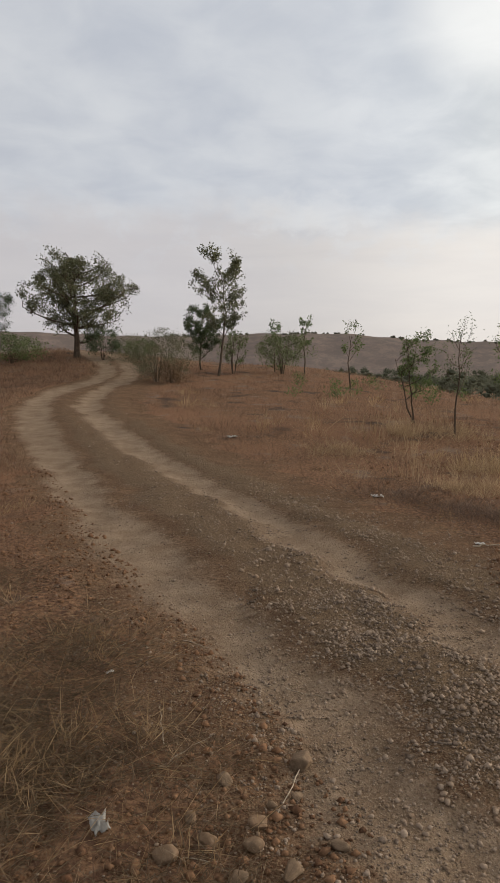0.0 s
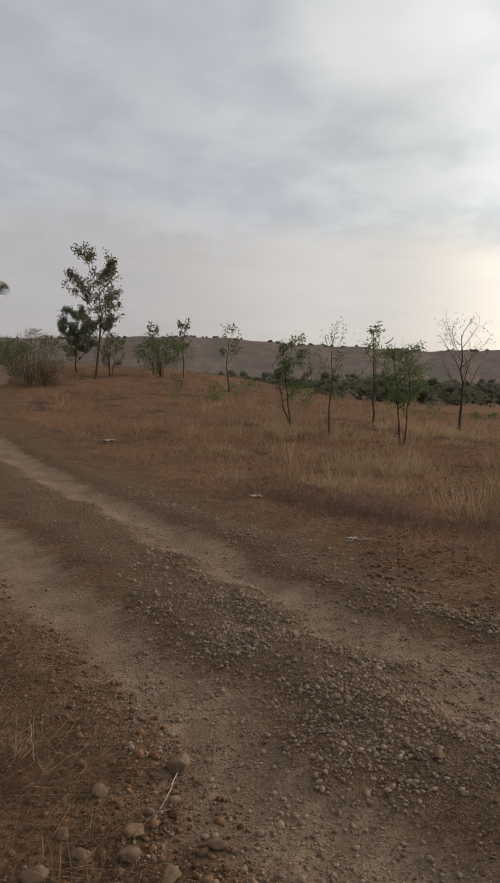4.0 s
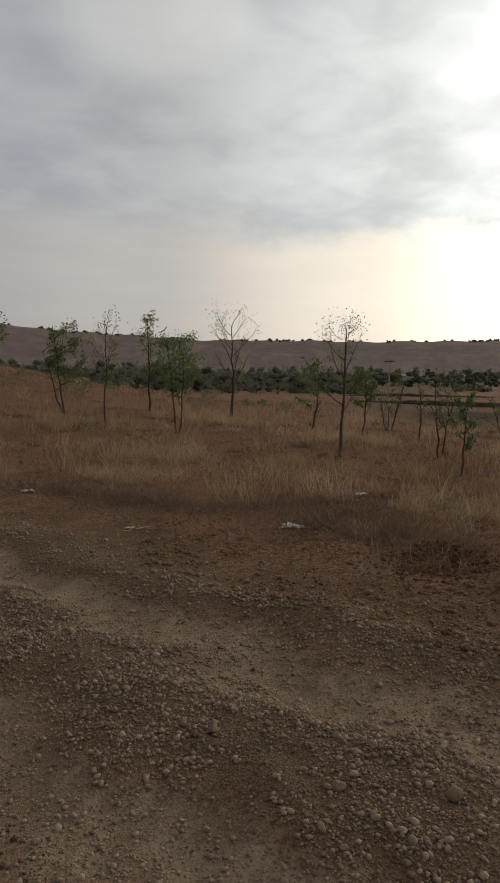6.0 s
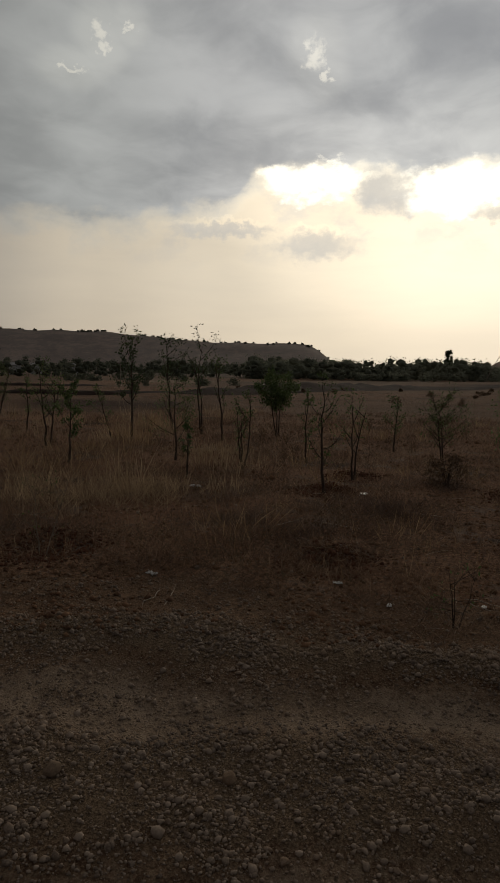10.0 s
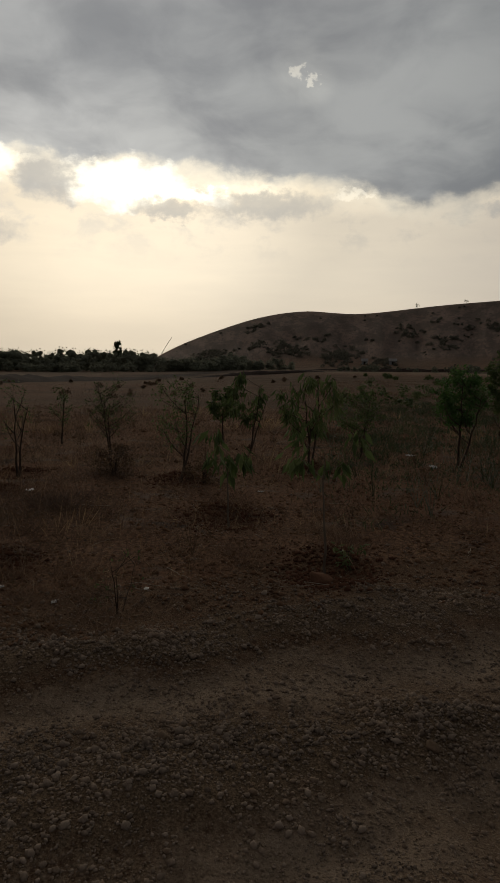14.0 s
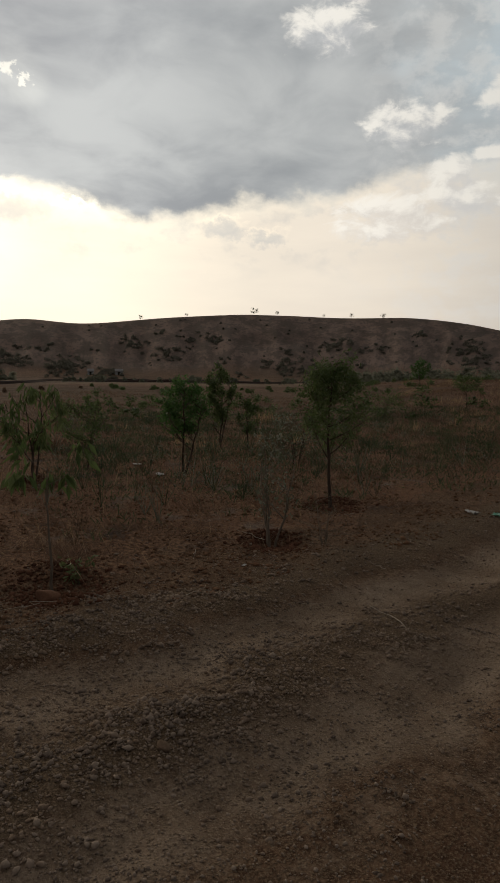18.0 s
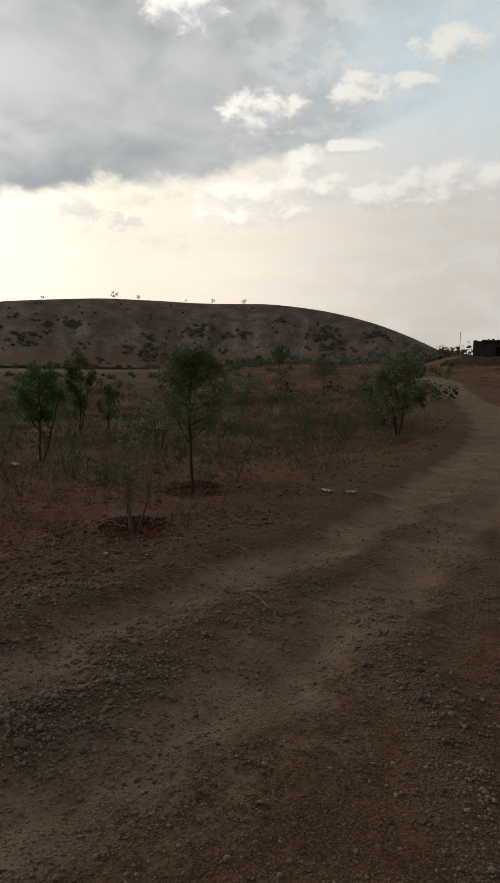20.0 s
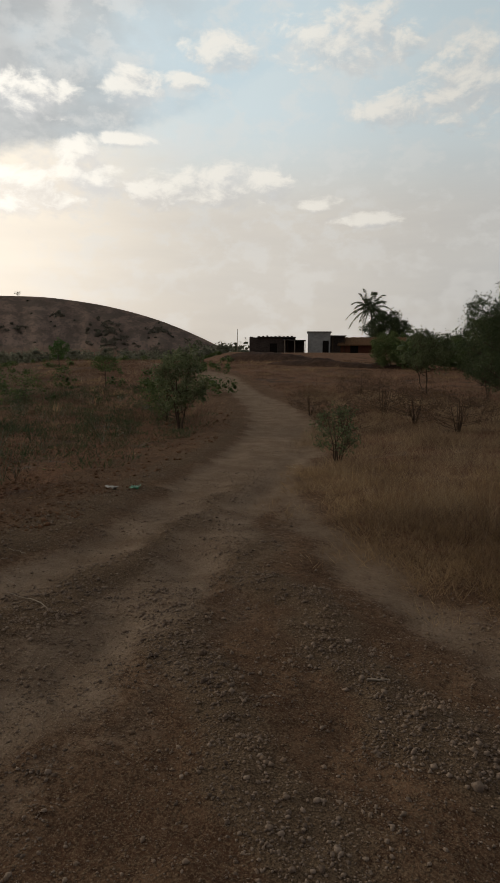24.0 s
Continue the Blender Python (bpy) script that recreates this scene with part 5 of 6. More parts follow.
tree("tree", 23.1, -19.0, 1.35, 1.5, 260, "small flat-topped tree", limbs=10, leaves=900, leaf=0.10, bare=0.5, stems=1, tight=0.14, clumps=14)
tree("tree", 40.1, -28.8, 2.0, 1.5, 261, "small round green tree", limbs=12, leaves=1200, leaf=0.14, mat=LEAF_FRESH, bare=0.25, tight=0.15, clumps=18)
tree("bush", 21.3, -13.8, 0.9, 1.6, 262, "low olive bush", "bush", limbs=12, leaves=900, leaf=0.09, bare=0.05, stems=4, tight=0.14)
tree("tree", 11.3, -11.6, 2.0, 1.5, 263, "bushy green tree by the bend of the track", limbs=20, leaves=3200, leaf=0.095, mat=LEAF_GREY, bare=0.16, stems=4, tight=0.10, clumps=24)
tree("bush", 12.6, -12.4, 1.2, 1.3, 264, "green bush by the bend of the track", "bush", limbs=14, leaves=1500, leaf=0.08, bare=0.06, stems=4, tight=0.13, clumps=22)
tree("bush", 5.26, -8.8, 0.95, 0.85, 265, "grey-green leafy shrub on the grassy bank", "shrub", limbs=16, leaves=1100, leaf=0.05, slim=0.5, mat=LEAF_GREY, bare=0.04, stems=5, tight=0.14, clumps=16)
tree("tree", 11.2, -25.2, 2.7, 2.3, 266, "light green tree behind the bank", limbs=18, leaves=7500, leaf=0.085, mat=LEAF_GREY, bare=0.3, stems=3, tight=0.09, clumps=80)
tree("tree", 22.5, -43.8, 2.7, 3.1, 267, "dense dark green round tree by the houses", limbs=18, leaves=11000, leaf=0.12, mat=LEAF, bare=0.06, stems=3, tight=0.09, clumps=80)
tree("tree", 5.1, -16.5, 3.6, 3.0, 268, "spreading thorn tree with feathery foliage and dark crooked limbs", limbs=24, leaves=26000, leaf=0.07, slim=0.34, mat=LEAF_DARK, bare=0.18, stems=3, twigs=7, tight=0.065, full=0.8, clumps=130)
tree("tree", 8.5, -24.3, 3.1, 2.8, 269, "dull green tree behind the bank", limbs=18, leaves=12000, leaf=0.09, mat=LEAF_DARK, bare=0.18, stems=2, tight=0.08, clumps=90)
tree("tree", 48.8, -94.1, 6.9, 8.0, 270, "dark dense mango tree behind the houses", limbs=24, leaves=16000, leaf=0.24, slim=0.5, mat=LEAF_DARK, bare=0.12, tight=0.08, clumps=160)

tree("sapling", 4.25, 4.2, 0.8, 0.5, 271, "bare wispy young tree in a dug pit", "sapling", limbs=10, leaves=60, leaf=0.03, tight=0.17, bare=0.2, stems=2, twigs=6, group=ROW, bark=PALE_BARK, trunk_r=0.008)
tree("bush", 4.21, 0.70, 0.42, 0.4, 272, "small bare thorny shrub with crooked dark stems", "shrub", limbs=10, leaves=40, leaf=0.03, bare=0.15, stems=3, twigs=5, tight=0.17, trunk_r=0.007)
tree("bush", 5.72, -3.2, 0.5, 0.75, 273, "spindly dry shrub with bare spreading stems", "shrub", limbs=18, leaves=60, leaf=0.03, mat=LEAF_DRY, bare=0.05, stems=6, twigs=5, tight=0.14, trunk_r=0.006, bark=PALE_BARK)
tree("bush", 5.28, -0.86, 0.3, 0.22, 274, "green shoot sprouting beside a young tree", "shrub", limbs=6, leaves=90, leaf=0.045, mat=LEAF_PALE, bare=0.2, stems=3, tight=0.2, trunk_r=0.004)
tree("bush", 9.5, 1.95, 0.45, 0.9, 275, "low grey-brown heap of dry brushwood", "bush", limbs=26, leaves=900, leaf=0.05, mat=LEAF_DRY, bare=0.03, stems=8, twigs=6, tight=0.1, droop=0.1, clumps=14)
tree("bush", 8.9, 0.6, 0.28, 0.7, 276, "low grey-brown heap of dry brushwood", "bush", limbs=22, leaves=700, leaf=0.045, mat=LEAF_DRY, bare=0.03, stems=8, twigs=6, tight=0.1, droop=0.1, clumps=10)

# ---- undergrowth between the saplings ----
def shrub_patch(n, r0, r1, a0, a1, seed, mat, label, h=(0.15, 0.5), leaf=0.03, dense=60):
    rng = np.random.default_rng(seed)
    x, y, r = scatter(n, r0, r1, a0, a1, rng, 1.1)
    far = line_gap(x, y, FAR_RUT[::5])
    keep = far < -2.2
    x, y, r = x[keep], y[keep], r[keep]
    soup = Soup()
    for px, py, pr in zip(x, y, r):
        hh = rng.uniform(*h)
        k = dense
        p = unit_vectors(k, rng) * rng.random((k, 1)) ** 0.4 * [hh * 0.8, hh * 0.8, hh * 0.5] + [px, py, ground_at(px, py) + hh * 0.5]
        size = leaf * rng.uniform(0.6, 1.3, k) * (0.7 + 0.05 * pr)
        soup.add(*blades(p, unit_vectors(k, rng) + [0, 0, 0.5], size, size * 0.4, rng))
        for _ in range(5):
            tip = np.array([px, py, 0]) + [*rng.normal(0, hh * 0.4, 2), ground_at(px, py) + hh]
            soup.add(*tube(np.array([[px, py, ground_at(px, py) - 0.02], tip]), [0.004, 0.0015], 4))
    return tagged(new("undergrowth", soup.mesh("undergrowth", mat)), label, "undergrowth", kind="stuff")


shrub_patch(230, 8, 28, 98, 138, 301, LEAF_DARK, "low olive green weeds among dry grass")
shrub_patch(100, 7, 24, 96, 138, 302, LEAF_SILVER, "low silvery weeds among dry grass", dense=40)
shrub_patch(90, 5, 24, 20, 138, 303, LEAF_DRY, "low brown dry weeds on bare earth", (0.1, 0.32), 0.035, 70)
shrub_patch(26, 24, 34, 3, 34, 304, LEAF, "broad-leaved green weeds at the edge of the slope", (0.3, 0.6), 0.05, 60)


# ---- far woods, scrub and ridge trees ----
bm = bmesh.new()
bmesh.ops.create_icosphere(bm, subdivisions=1, radius=1)
LUMP = np.array([v.co[:] for v in bm.verts])
LUMP_FACES = np.array([[v.index for v in f.verts] for f in bm.faces])
bm.free()


def far_trees(name, places, mat, seed, label, dense=160, fine_leaf=0.0021, core_size=0.5):
    """Trees too far off to count: trunks under lumpy crowns of leaves that reach low. places: x, y, height, width."""
    rng = np.random.default_rng(seed)
    soup = Soup()
    for x, y, h, wide in places:
        z = ground_at(x, y)
        r = math.hypot(x, y)
        soup.add(*tube(np.array([[x, y, z - 0.3], [x + 0.03 * h, y, z + h * 0.3]]), [0.014 * h, 0.008 * h], 5))
        lumps = rng.integers(6, 11)
        for _ in range(lumps):
            a, q = rng.uniform(0, 6.28), rng.random() ** 0.5
            c = np.array([x + math.cos(a) * q * wide * 0.34, y + math.sin(a) * q * wide * 0.34, z + h * rng.uniform(0.10, 0.78) * (1 - 0.3 * q)])
            half = np.array([wide * 0.22, wide * 0.22, h * 0.19]) * rng.uniform(0.7, 1.15)
            core = LUMP * rng.uniform(0.6, 1.05, (len(LUMP), 1)) * half * core_size + c
            soup.add(core, LUMP_FACES)
            k = dense // lumps + 4
            d = unit_vectors(k, rng)
            size = max(0.05 * h, r * fine_leaf) * rng.uniform(0.6, 1.5, k)
            p = c + d * rng.uniform(0.75, 1.08, (k, 1)) * half
            soup.add(*blades(p, d + unit_vectors(k, rng) * 0.8, size, size * 0.7, rng, 0.3))
    return tagged(new(name, soup.mesh(name, mat)), label, "trees", kind="stuff")


def polar(az, r):
    return r * math.sin(radians(az)), r * math.cos(radians(az))


rng_far = np.random.default_rng(77)


def wood_places(n, a0, a1, r0, r1, h0, h1):
    out = []
    for _ in range(n):
        x, y = polar(rng_far.uniform(a0, a1), r0 * (r1 / r0) ** rng_far.random())
        h = rng_far.uniform(h0, h1)
        out.append((x, y, h, h * rng_far.uniform(0.8, 1.5)))
    return out


far_trees("far_woods", wood_places(260, -4, 68, 260, 600, 6.5, 11) + wood_places(440, -4, 64, 560, 860, 6, 10), LEAF_FAR_HAZED, 311, "hazy grey-green woods in the valley below the ridge", 60, 0.0019, 0.65)
far_trees("far_woods", wood_places(70, 16, 40, 110, 240, 3.0, 5.6) + wood_places(36, 15, 38, 75, 150, 3.0, 4.8) + wood_places(9, 14, 30, 60, 90, 3.2, 4.6) + wood_places(14, 38, 60, 130, 220, 2.0, 3.6), LEAF_FAR_HAZED, 321, "rounded olive trees below the meadow", 320, 0.0018, 0.5)
far_trees("far_woods", wood_places(160, 61, 80, 290, 400, 9.5, 14.0) + wood_places(50, 80, 88, 285, 320, 6, 9.5) + wood_places(80, 61, 92, 270, 290, 3.5, 6), LEAF_LINE_HAZED, 312, "line of dark trees beyond the fields", 150, 0.0017, 0.7)


def gully_scrub(clusters, a0, a1, r0, r1):
    """Bushes in uneven clumps that run down the slope, with a few strays."""
    out = []
    for _ in range(clusters):
        az, r = rng_far.uniform(a0, a1), rng_far.uniform(r0, r1)
        big = rng_far.random() ** 2
        for _ in range(int(4 + 40 * big)):
            h = rng_far.uniform(0.8, 1.9 + 1.8 * big)
            out.append((*polar(az + rng_far.normal(0, 0.25 + 0.7 * big), r + rng_far.normal(0, 6 + 16 * big)), h, h * rng_far.uniform(1.1, 2.2)))
    return out


far_trees("far_scrub", gully_scrub(36, 84, 134, 315, 520) + wood_places(80, 82, 134, 320, 590, 0.3, 0.8), LEAF_RIDGE_HAZED, 313, "dark scrub in clumps over the dry hillside", 24, 0.0018, 0.45)
far_trees("far_scrub", wood_places(90, 96, 140, 180, 300, 1.2, 3.0), LEAF_FAR_HAZED, 314, "dark bushes along field edges at the foot of the hill", 60)
far_trees("far_scrub", wood_places(110, 119, 140, 150, 210, 2.4, 4.4) + wood_places(36, 135.5, 141, 120, 160, 2.6, 4.6), LEAF_LINE_HAZED, 316, "dark hedge at the foot of the hill", 70)
far_trees("far_scrub", wood_places(170, -12, 68, 1330, 1500, 1.0, 2.6), LEAF_RIDGE_HAZED, 315, "hazy dull scrub along the crest of the far ridge", 24)
far_trees("far_woods", wood_places(24, 154, 172, 42, 75, 2.0, 3.8), LEAF, 317, "dark bushes and trees behind the grassy bank", 800, 0.0017, 0.7)
far_trees("field_scrub", wood_places(170, 98, 140, 22, 110, 0.35, 0.9), LEAF, 319, "low olive bushes over the dry field", 70, 0.0021, 0.5)
far_trees("field_scrub", wood_places(40, 60, 100, 30, 120, 0.2, 0.5), LEAF_DRY, 320, "low brown bushes over the dry field", 70)
for k, (az, r, h, wd) in enumerate(((146.6, 19, 0.75, 1.7), (149.6, 14.2, 0.85, 1.7), (152.6, 18, 1.0, 2.2), (155.2, 15.5, 0.9, 1.8), (158.6, 13.5, 0.9, 1.7), (150.6, 24, 0.9, 2.2))):
    x, y = polar(az, r)
    tree("bush", x, y, h, wd, 700 + k, "withered dark brown bush on the grassy bank", "bush", limbs=26, leaves=1500, leaf=0.055, slim=0.3, mat=LEAF_DRY, bare=0.04, stems=8, tight=0.09, droop=0.0, twigs=6, clumps=24)
for az, r, h in ((111.7, 600, 5.0), (113.6, 600, 3.2), (102.2, 600, 3.2), (122.4, 598, 3.6), (119.8, 600, 3.2), (106, 600, 2.6), (117.5, 600, 2.2), (136.8, 420, 6.5), (135.9, 460, 4.0), (137.8, 380, 5.5)):
    x, y = polar(az, r)
    tree("tree", x, y, h, h * 1.3, int(az * 10), "lone tree on the crest of the hill", limbs=9, leaves=420, leaf=h * 0.11, slim=0.6, mat=LEAF_DARK, bare=0.15, tight=0.16, twigs=1)
x, y = polar(77.4, 330)
tree("tree", x, y, 13.5, 3.2, 330, "slim dark columnar tree in the tree line", limbs=16, leaves=700, leaf=1.1, slim=0.6, mat=LEAF_DARK, bare=0.05, tight=0.2, twigs=2)


# ---- small helpers for built things ----
def box(bm, x0, x1, y0, y1, z0, z1, edge=0.0):
    verts = bmesh.ops.create_cube(bm, size=1)["verts"]
    for v in verts:
        v.co = ((x0 + x1) / 2 + v.co.x * (x1 - x0), (y0 + y1) / 2 + v.co.y * (y1 - y0), (z0 + z1) / 2 + v.co.z * (z1 - z0))
    if edge:
        bmesh.ops.bevel(bm, geom=list({e for v in verts for e in v.link_edges}), offset=edge, segments=1, affect="EDGES")
    return bm


def block(name, parent, mat, x0, x1, y0, y1, z0, z1, edge=0.02, label=""):
    return part(name, box(bmesh.new(), x0, x1, y0, y1, z0, z1, edge), mat, parent, label)


PLASTER = rough_material("plaster", (0.28, 0.28, 0.27), (0.42, 0.42, 0.40), 3, 0.9, 0.3, 0.02)
WALL_STONE = rough_material("wall_stone", (0.04, 0.032, 0.028), (0.10, 0.08, 0.068), 5, 0.95, 0.8, 0.05)
MUD_BRICK = rough_material("mud_brick", (0.10, 0.04, 0.026), (0.17, 0.075, 0.048), 5, 0.95, 0.6, 0.03)
THATCH = rough_material("thatch", (0.09, 0.05, 0.028), (0.20, 0.115, 0.06), 8, 0.95, 0.9, 0.06, (6, 1, 1))
TIN = rough_material("tin", (0.16, 0.15, 0.145), (0.30, 0.29, 0.28), 4, 0.5, 0.2, 0.01)
TIMBER = rough_material("timber", (0.05, 0.036, 0.026), (0.11, 0.08, 0.055), 12, 0.9, 0.5, 0.01)
# near-black for thin panels on uncut walls: a doorway's inner shade as colour
ROOM_SHADE = rough_material("room_shade", (0.012, 0.01, 0.009), (0.02, 0.017, 0.014), 4, 0.95, 0.1, 0.01)
WHITE_PLASTIC = rough_material("white_plastic", (0.33, 0.32, 0.30), (0.56, 0.55, 0.52), 18, 0.45, 0.3, 0.005)
GREY_PLASTIC = rough_material("grey_plastic", (0.16, 0.152, 0.14), (0.30, 0.286, 0.265), 22, 0.5, 0.5, 0.006)
GREEN_PLASTIC = rough_material("green_plastic", (0.015, 0.12, 0.06), (0.05, 0.26, 0.14), 18, 0.35, 0.2, 0.004)
PALE_WOOD = rough_material("pale_wood", (0.25, 0.20, 0.15), (0.42, 0.36, 0.28), 20, 0.85, 0.4, 0.004, (1, 1, 0.2))
DARK_EARTH = rough_material("ploughed_earth", (0.016, 0.010, 0.008), (0.04, 0.024, 0.018), 1.5, 0.98, 0.9, 0.1)
EARTH = rough_material("heaped_earth", (0.035, 0.022, 0.016), (0.085, 0.052, 0.036), 2.5, 0.95, 0.9, 0.08)


# ---- houses on the rise in the south ----
def at_houses(name, az, r, label, category, size):
    x, y = polar(az, r)
    s = thing(name, x, y, label, category, -az)
    s.scale = size
    return s


def stone_shed():
    """Long low dark shed with a lean-to roof on posts; its front faces the track."""
    s = at_houses("stone_shed", 143.2, 95, "long low dark stone shed with a tin lean-to on posts", "shed", (1.35, 1.3, 0.86))
    block("wall", s, WALL_STONE, -2.5, 1.0, -0.2, 0.2, -0.4, 2.7, 0.03)
    block("wall", s, WALL_STONE, -2.5, -2.15, 0.2, 3.0, -0.4, 2.85, 0.03)
    block("wall", s, WALL_STONE, 0.65, 1.0, 0.2, 3.0, -0.4, 2.6, 0.03)
    block("wall", s, WALL_STONE, -2.15, 0.65, 2.7, 3.0, -0.4, 2.6, 0.03)
    block("roof", s, TIN, -1.7, 2.3, -0.5, 3.2, 2.74, 2.83, 0.01)
    for k in range(9):
        block("roof_stone", s, WALL_STONE, -1.6 + k * 0.42, -1.38 + k * 0.42, -0.35, -0.1, 2.832, 2.832 + 0.08 + 0.05 * (k % 3), 0.02)
    for x in (1.4, 2.1):
        block("post", s, TIMBER, x, x + 0.09, -0.42, -0.33, -0.4, 2.736, 0.01)
    lean = block("lean_to_roof", s, TIN, 1.0, 3.3, -1.2, 1.0, 2.25, 2.31, 0.01)
    for x in (1.1, 2.1, 3.15):
        block("post", s, PALE_WOOD, x, x + 0.08, -1.15, -1.07, -0.4, 2.246, 0.01)
    block("wall", s, WALL_STONE, 1.0, 3.2, 1.02, 1.3, -0.4, 2.3, 0.03)
    block("wall", s, WALL_STONE, 1.0, 2.3, 1.32, 1.6, -0.4, 2.735, 0.03)
    block("wall", s, WALL_STONE, 1.0, 1.25, -0.3, 1.0, -0.4, 2.245, 0.03)
    block("doorway", s, ROOM_SHADE, -0.4, 0.35, -0.215, -0.203, 0.0, 1.75, 0.0)
    return s


def box_house():
    """Small flat-roofed plastered block."""
    s = at_houses("box_house", 147.0, 95, "small flat-roofed grey-white plastered house", "house", (1.42, 1.3, 1.0))
    block("wall", s, PLASTER, -1.1, 1.1, -0.1, 2.2, -0.4, 3.0, 0.03)
    block("roof_slab", s, PLASTER, -1.2, 1.2, -0.2, 2.3, 3.0, 3.17, 0.03)
    block("doorway", s, ROOM_SHADE, 0.35, 0.95, -0.118, -0.104, 0.0, 1.9, 0.0)
    ann = block("annex", s, WALL_STONE, 1.1, 2.5, 0.2, 2.0, -0.4, 2.5, 0.03)
    block("annex_roof", s, TIN, 1.05, 2.65, -0.3, 2.2, 2.55, 2.62, 0.01)
    for x in (1.3, 2.4):
        block("post", s, TIMBER, x, x + 0.08, -0.2, -0.12, -0.4, 2.546, 0.01)
    return s


def thatched_house():
    """Mud-brick cottage under a thatched pitched roof."""
    s = at_houses("thatched_house", 151.4, 95, "red mud-brick cottage with a brown thatched roof", "house", (1.35, 1.3, 0.9))
    w0, w1, d = -3.2, 3.2, 3.4
    block("wall", s, MUD_BRICK, w0, w1, 0.0, 0.3, -0.5, 1.5, 0.04)
    block("wall", s, MUD_BRICK, w0, w1, d - 0.3, d, -0.5, 1.5, 0.04)
    for x in (w0, w1 - 0.3):
        block("wall", s, MUD_BRICK, x, x + 0.3, 0.3, d - 0.3, -0.5, 1.5, 0.04)
    block("doorway", s, ROOM_SHADE, -2.2, -1.4, -0.02, -0.006, -0.1, 1.35, 0.0)
    for side, name in ((0, "roof_slope"), (1, "roof_slope")):
        bm = bmesh.new()
        y0, y1 = (-0.45, d / 2) if side == 0 else (d + 0.45, d / 2)
        lo, hi, t = 1.32, 2.55, 0.16
        ring = [(y0, lo), (y1, hi), (y1, hi + t), (y0, lo + t)]
        a = [bm.verts.new((w0 - 0.3, y, z)) for y, z in ring]
        b = [bm.verts.new((w1 + 0.3, y, z)) for y, z in ring]
        for k in range(4):
            bm.faces.new((a[k], a[(k + 1) % 4], b[(k + 1) % 4], b[k]))
        bm.faces.new(a[::-1]), bm.faces.new(b)
        bmesh.ops.recalc_face_normals(bm, faces=bm.faces)
        bmesh.ops.subdivide_edges(bm, edges=[e for e in bm.edges if abs(e.verts[0].co.x - e.verts[1].co.x) > 1], cuts=24)
        rnd = random.Random(4 + side)
        for v in bm.verts:
            v.co.z += rnd.uniform(-0.05, 0.05)
        part(name, bm, THATCH, s)
    return s


def palm():
    """Coconut palm: leaning trunk, a head of long drooping fronds with single leaflets."""
    x, y = polar(151.35, 112)
    s = thing("palm_tree", x, y, "tall coconut palm with drooping fronds behind the houses", "palm tree")
    rng = np.random.default_rng(9)
    top = np.array([0.3, 0.2, 7.7])
    v, q = tube(curve_points(np.array([0, 0, -0.3]), top, np.array([-0.2, 0, 4.0]), 10), np.linspace(0.17, 0.11, 10), 8)
    put("trunk", mesh_of("trunk", v, q, BARK, True), s)
    for k in range(24):
        a = k * 2.4
        tilt = 1.25 - 1.75 * k / 24
        d = np.array([math.cos(a) * math.cos(tilt), math.sin(a) * math.cos(tilt), math.sin(tilt)])
        length = rng.uniform(3.3, 4.1)
        tip = top + d * length + [0, 0, -0.55 * length * math.cos(tilt)]
        line = curve_points(top, tip, top + d * length * 0.62 + [0, 0, 0.2], 12)
        soup = Soup()
        soup.add(*tube(line, np.linspace(0.035, 0.008, 12), 4))
        u = np.repeat(np.linspace(0.12, 1.0, 34), 2)
        p = np.stack([np.interp(u * 11, range(12), line[:, i]) for i in range(3)], -1)
        run = (tip - top) / np.linalg.norm(tip - top)
        across = np.cross(run, [0, 0, 1.0])
        across /= np.linalg.norm(across)
        sign = np.tile([1.0, -1.0], 34)[:, None]
        way = across * sign * 0.8 + run * 0.5 + [0, 0, -0.55] + rng.normal(0, 0.1, (68, 3))
        soup.add(*blades(p, way, 0.95 * (1.05 - 0.6 * u), 0.11, rng, 0.05))
        put("frond", soup.mesh("frond", LEAF_DARK), s)
    return s


def mound(name, x, y, wide, deep, high, seed, label, mat=EARTH):
    """A heap of loose earth."""
    n = 34
    u, v = np.meshgrid(np.linspace(-1, 1, n), np.linspace(-1, 1, n), indexing="ij")
    px, py = u.ravel() * wide / 2, v.ravel() * deep / 2
    d = np.hypot(u, v).ravel()
    z = high * np.clip(1 - d ** 1.8, 0, 1) * (1 + 0.3 * waves(px, py, wide * 0.35, seed)) + 0.12 * high * waves(px, py, wide * 0.1, seed + 1) * (d < 0.95)
    gz = ground(px + x, py + y)
    z = np.where(d < 1, z + gz, gz - 0.15)
    i, j = np.meshgrid(np.arange(n - 1), np.arange(n - 1), indexing="ij")
    q = np.stack([i * n + j, (i + 1) * n + j, (i + 1) * n + j + 1, i * n + j + 1], -1).reshape(-1, 4)
    ob = new(name, mesh_of(name, np.stack([px, py, z - ground_at(x, y)], -1), q, mat, True))
    ob.location = (x, y, ground_at(x, y))
    return tagged(ob, label, name.replace("_", " "))


stone_shed()
box_house()
thatched_house()
palm()
mound("earth_mound", *polar(143.0, 66), 12.0, 5.0, 0.85, 71, "dark heap of dug earth before the shed")
mound("earth_mound", *polar(147.3, 52), 10.5, 2.4, 0.5, 73, "low dark earth bank before the houses")
mound("earth_mound", *polar(153.0, 50), 7.0, 2.0, 0.4, 75, "low dark earth bank before the houses")


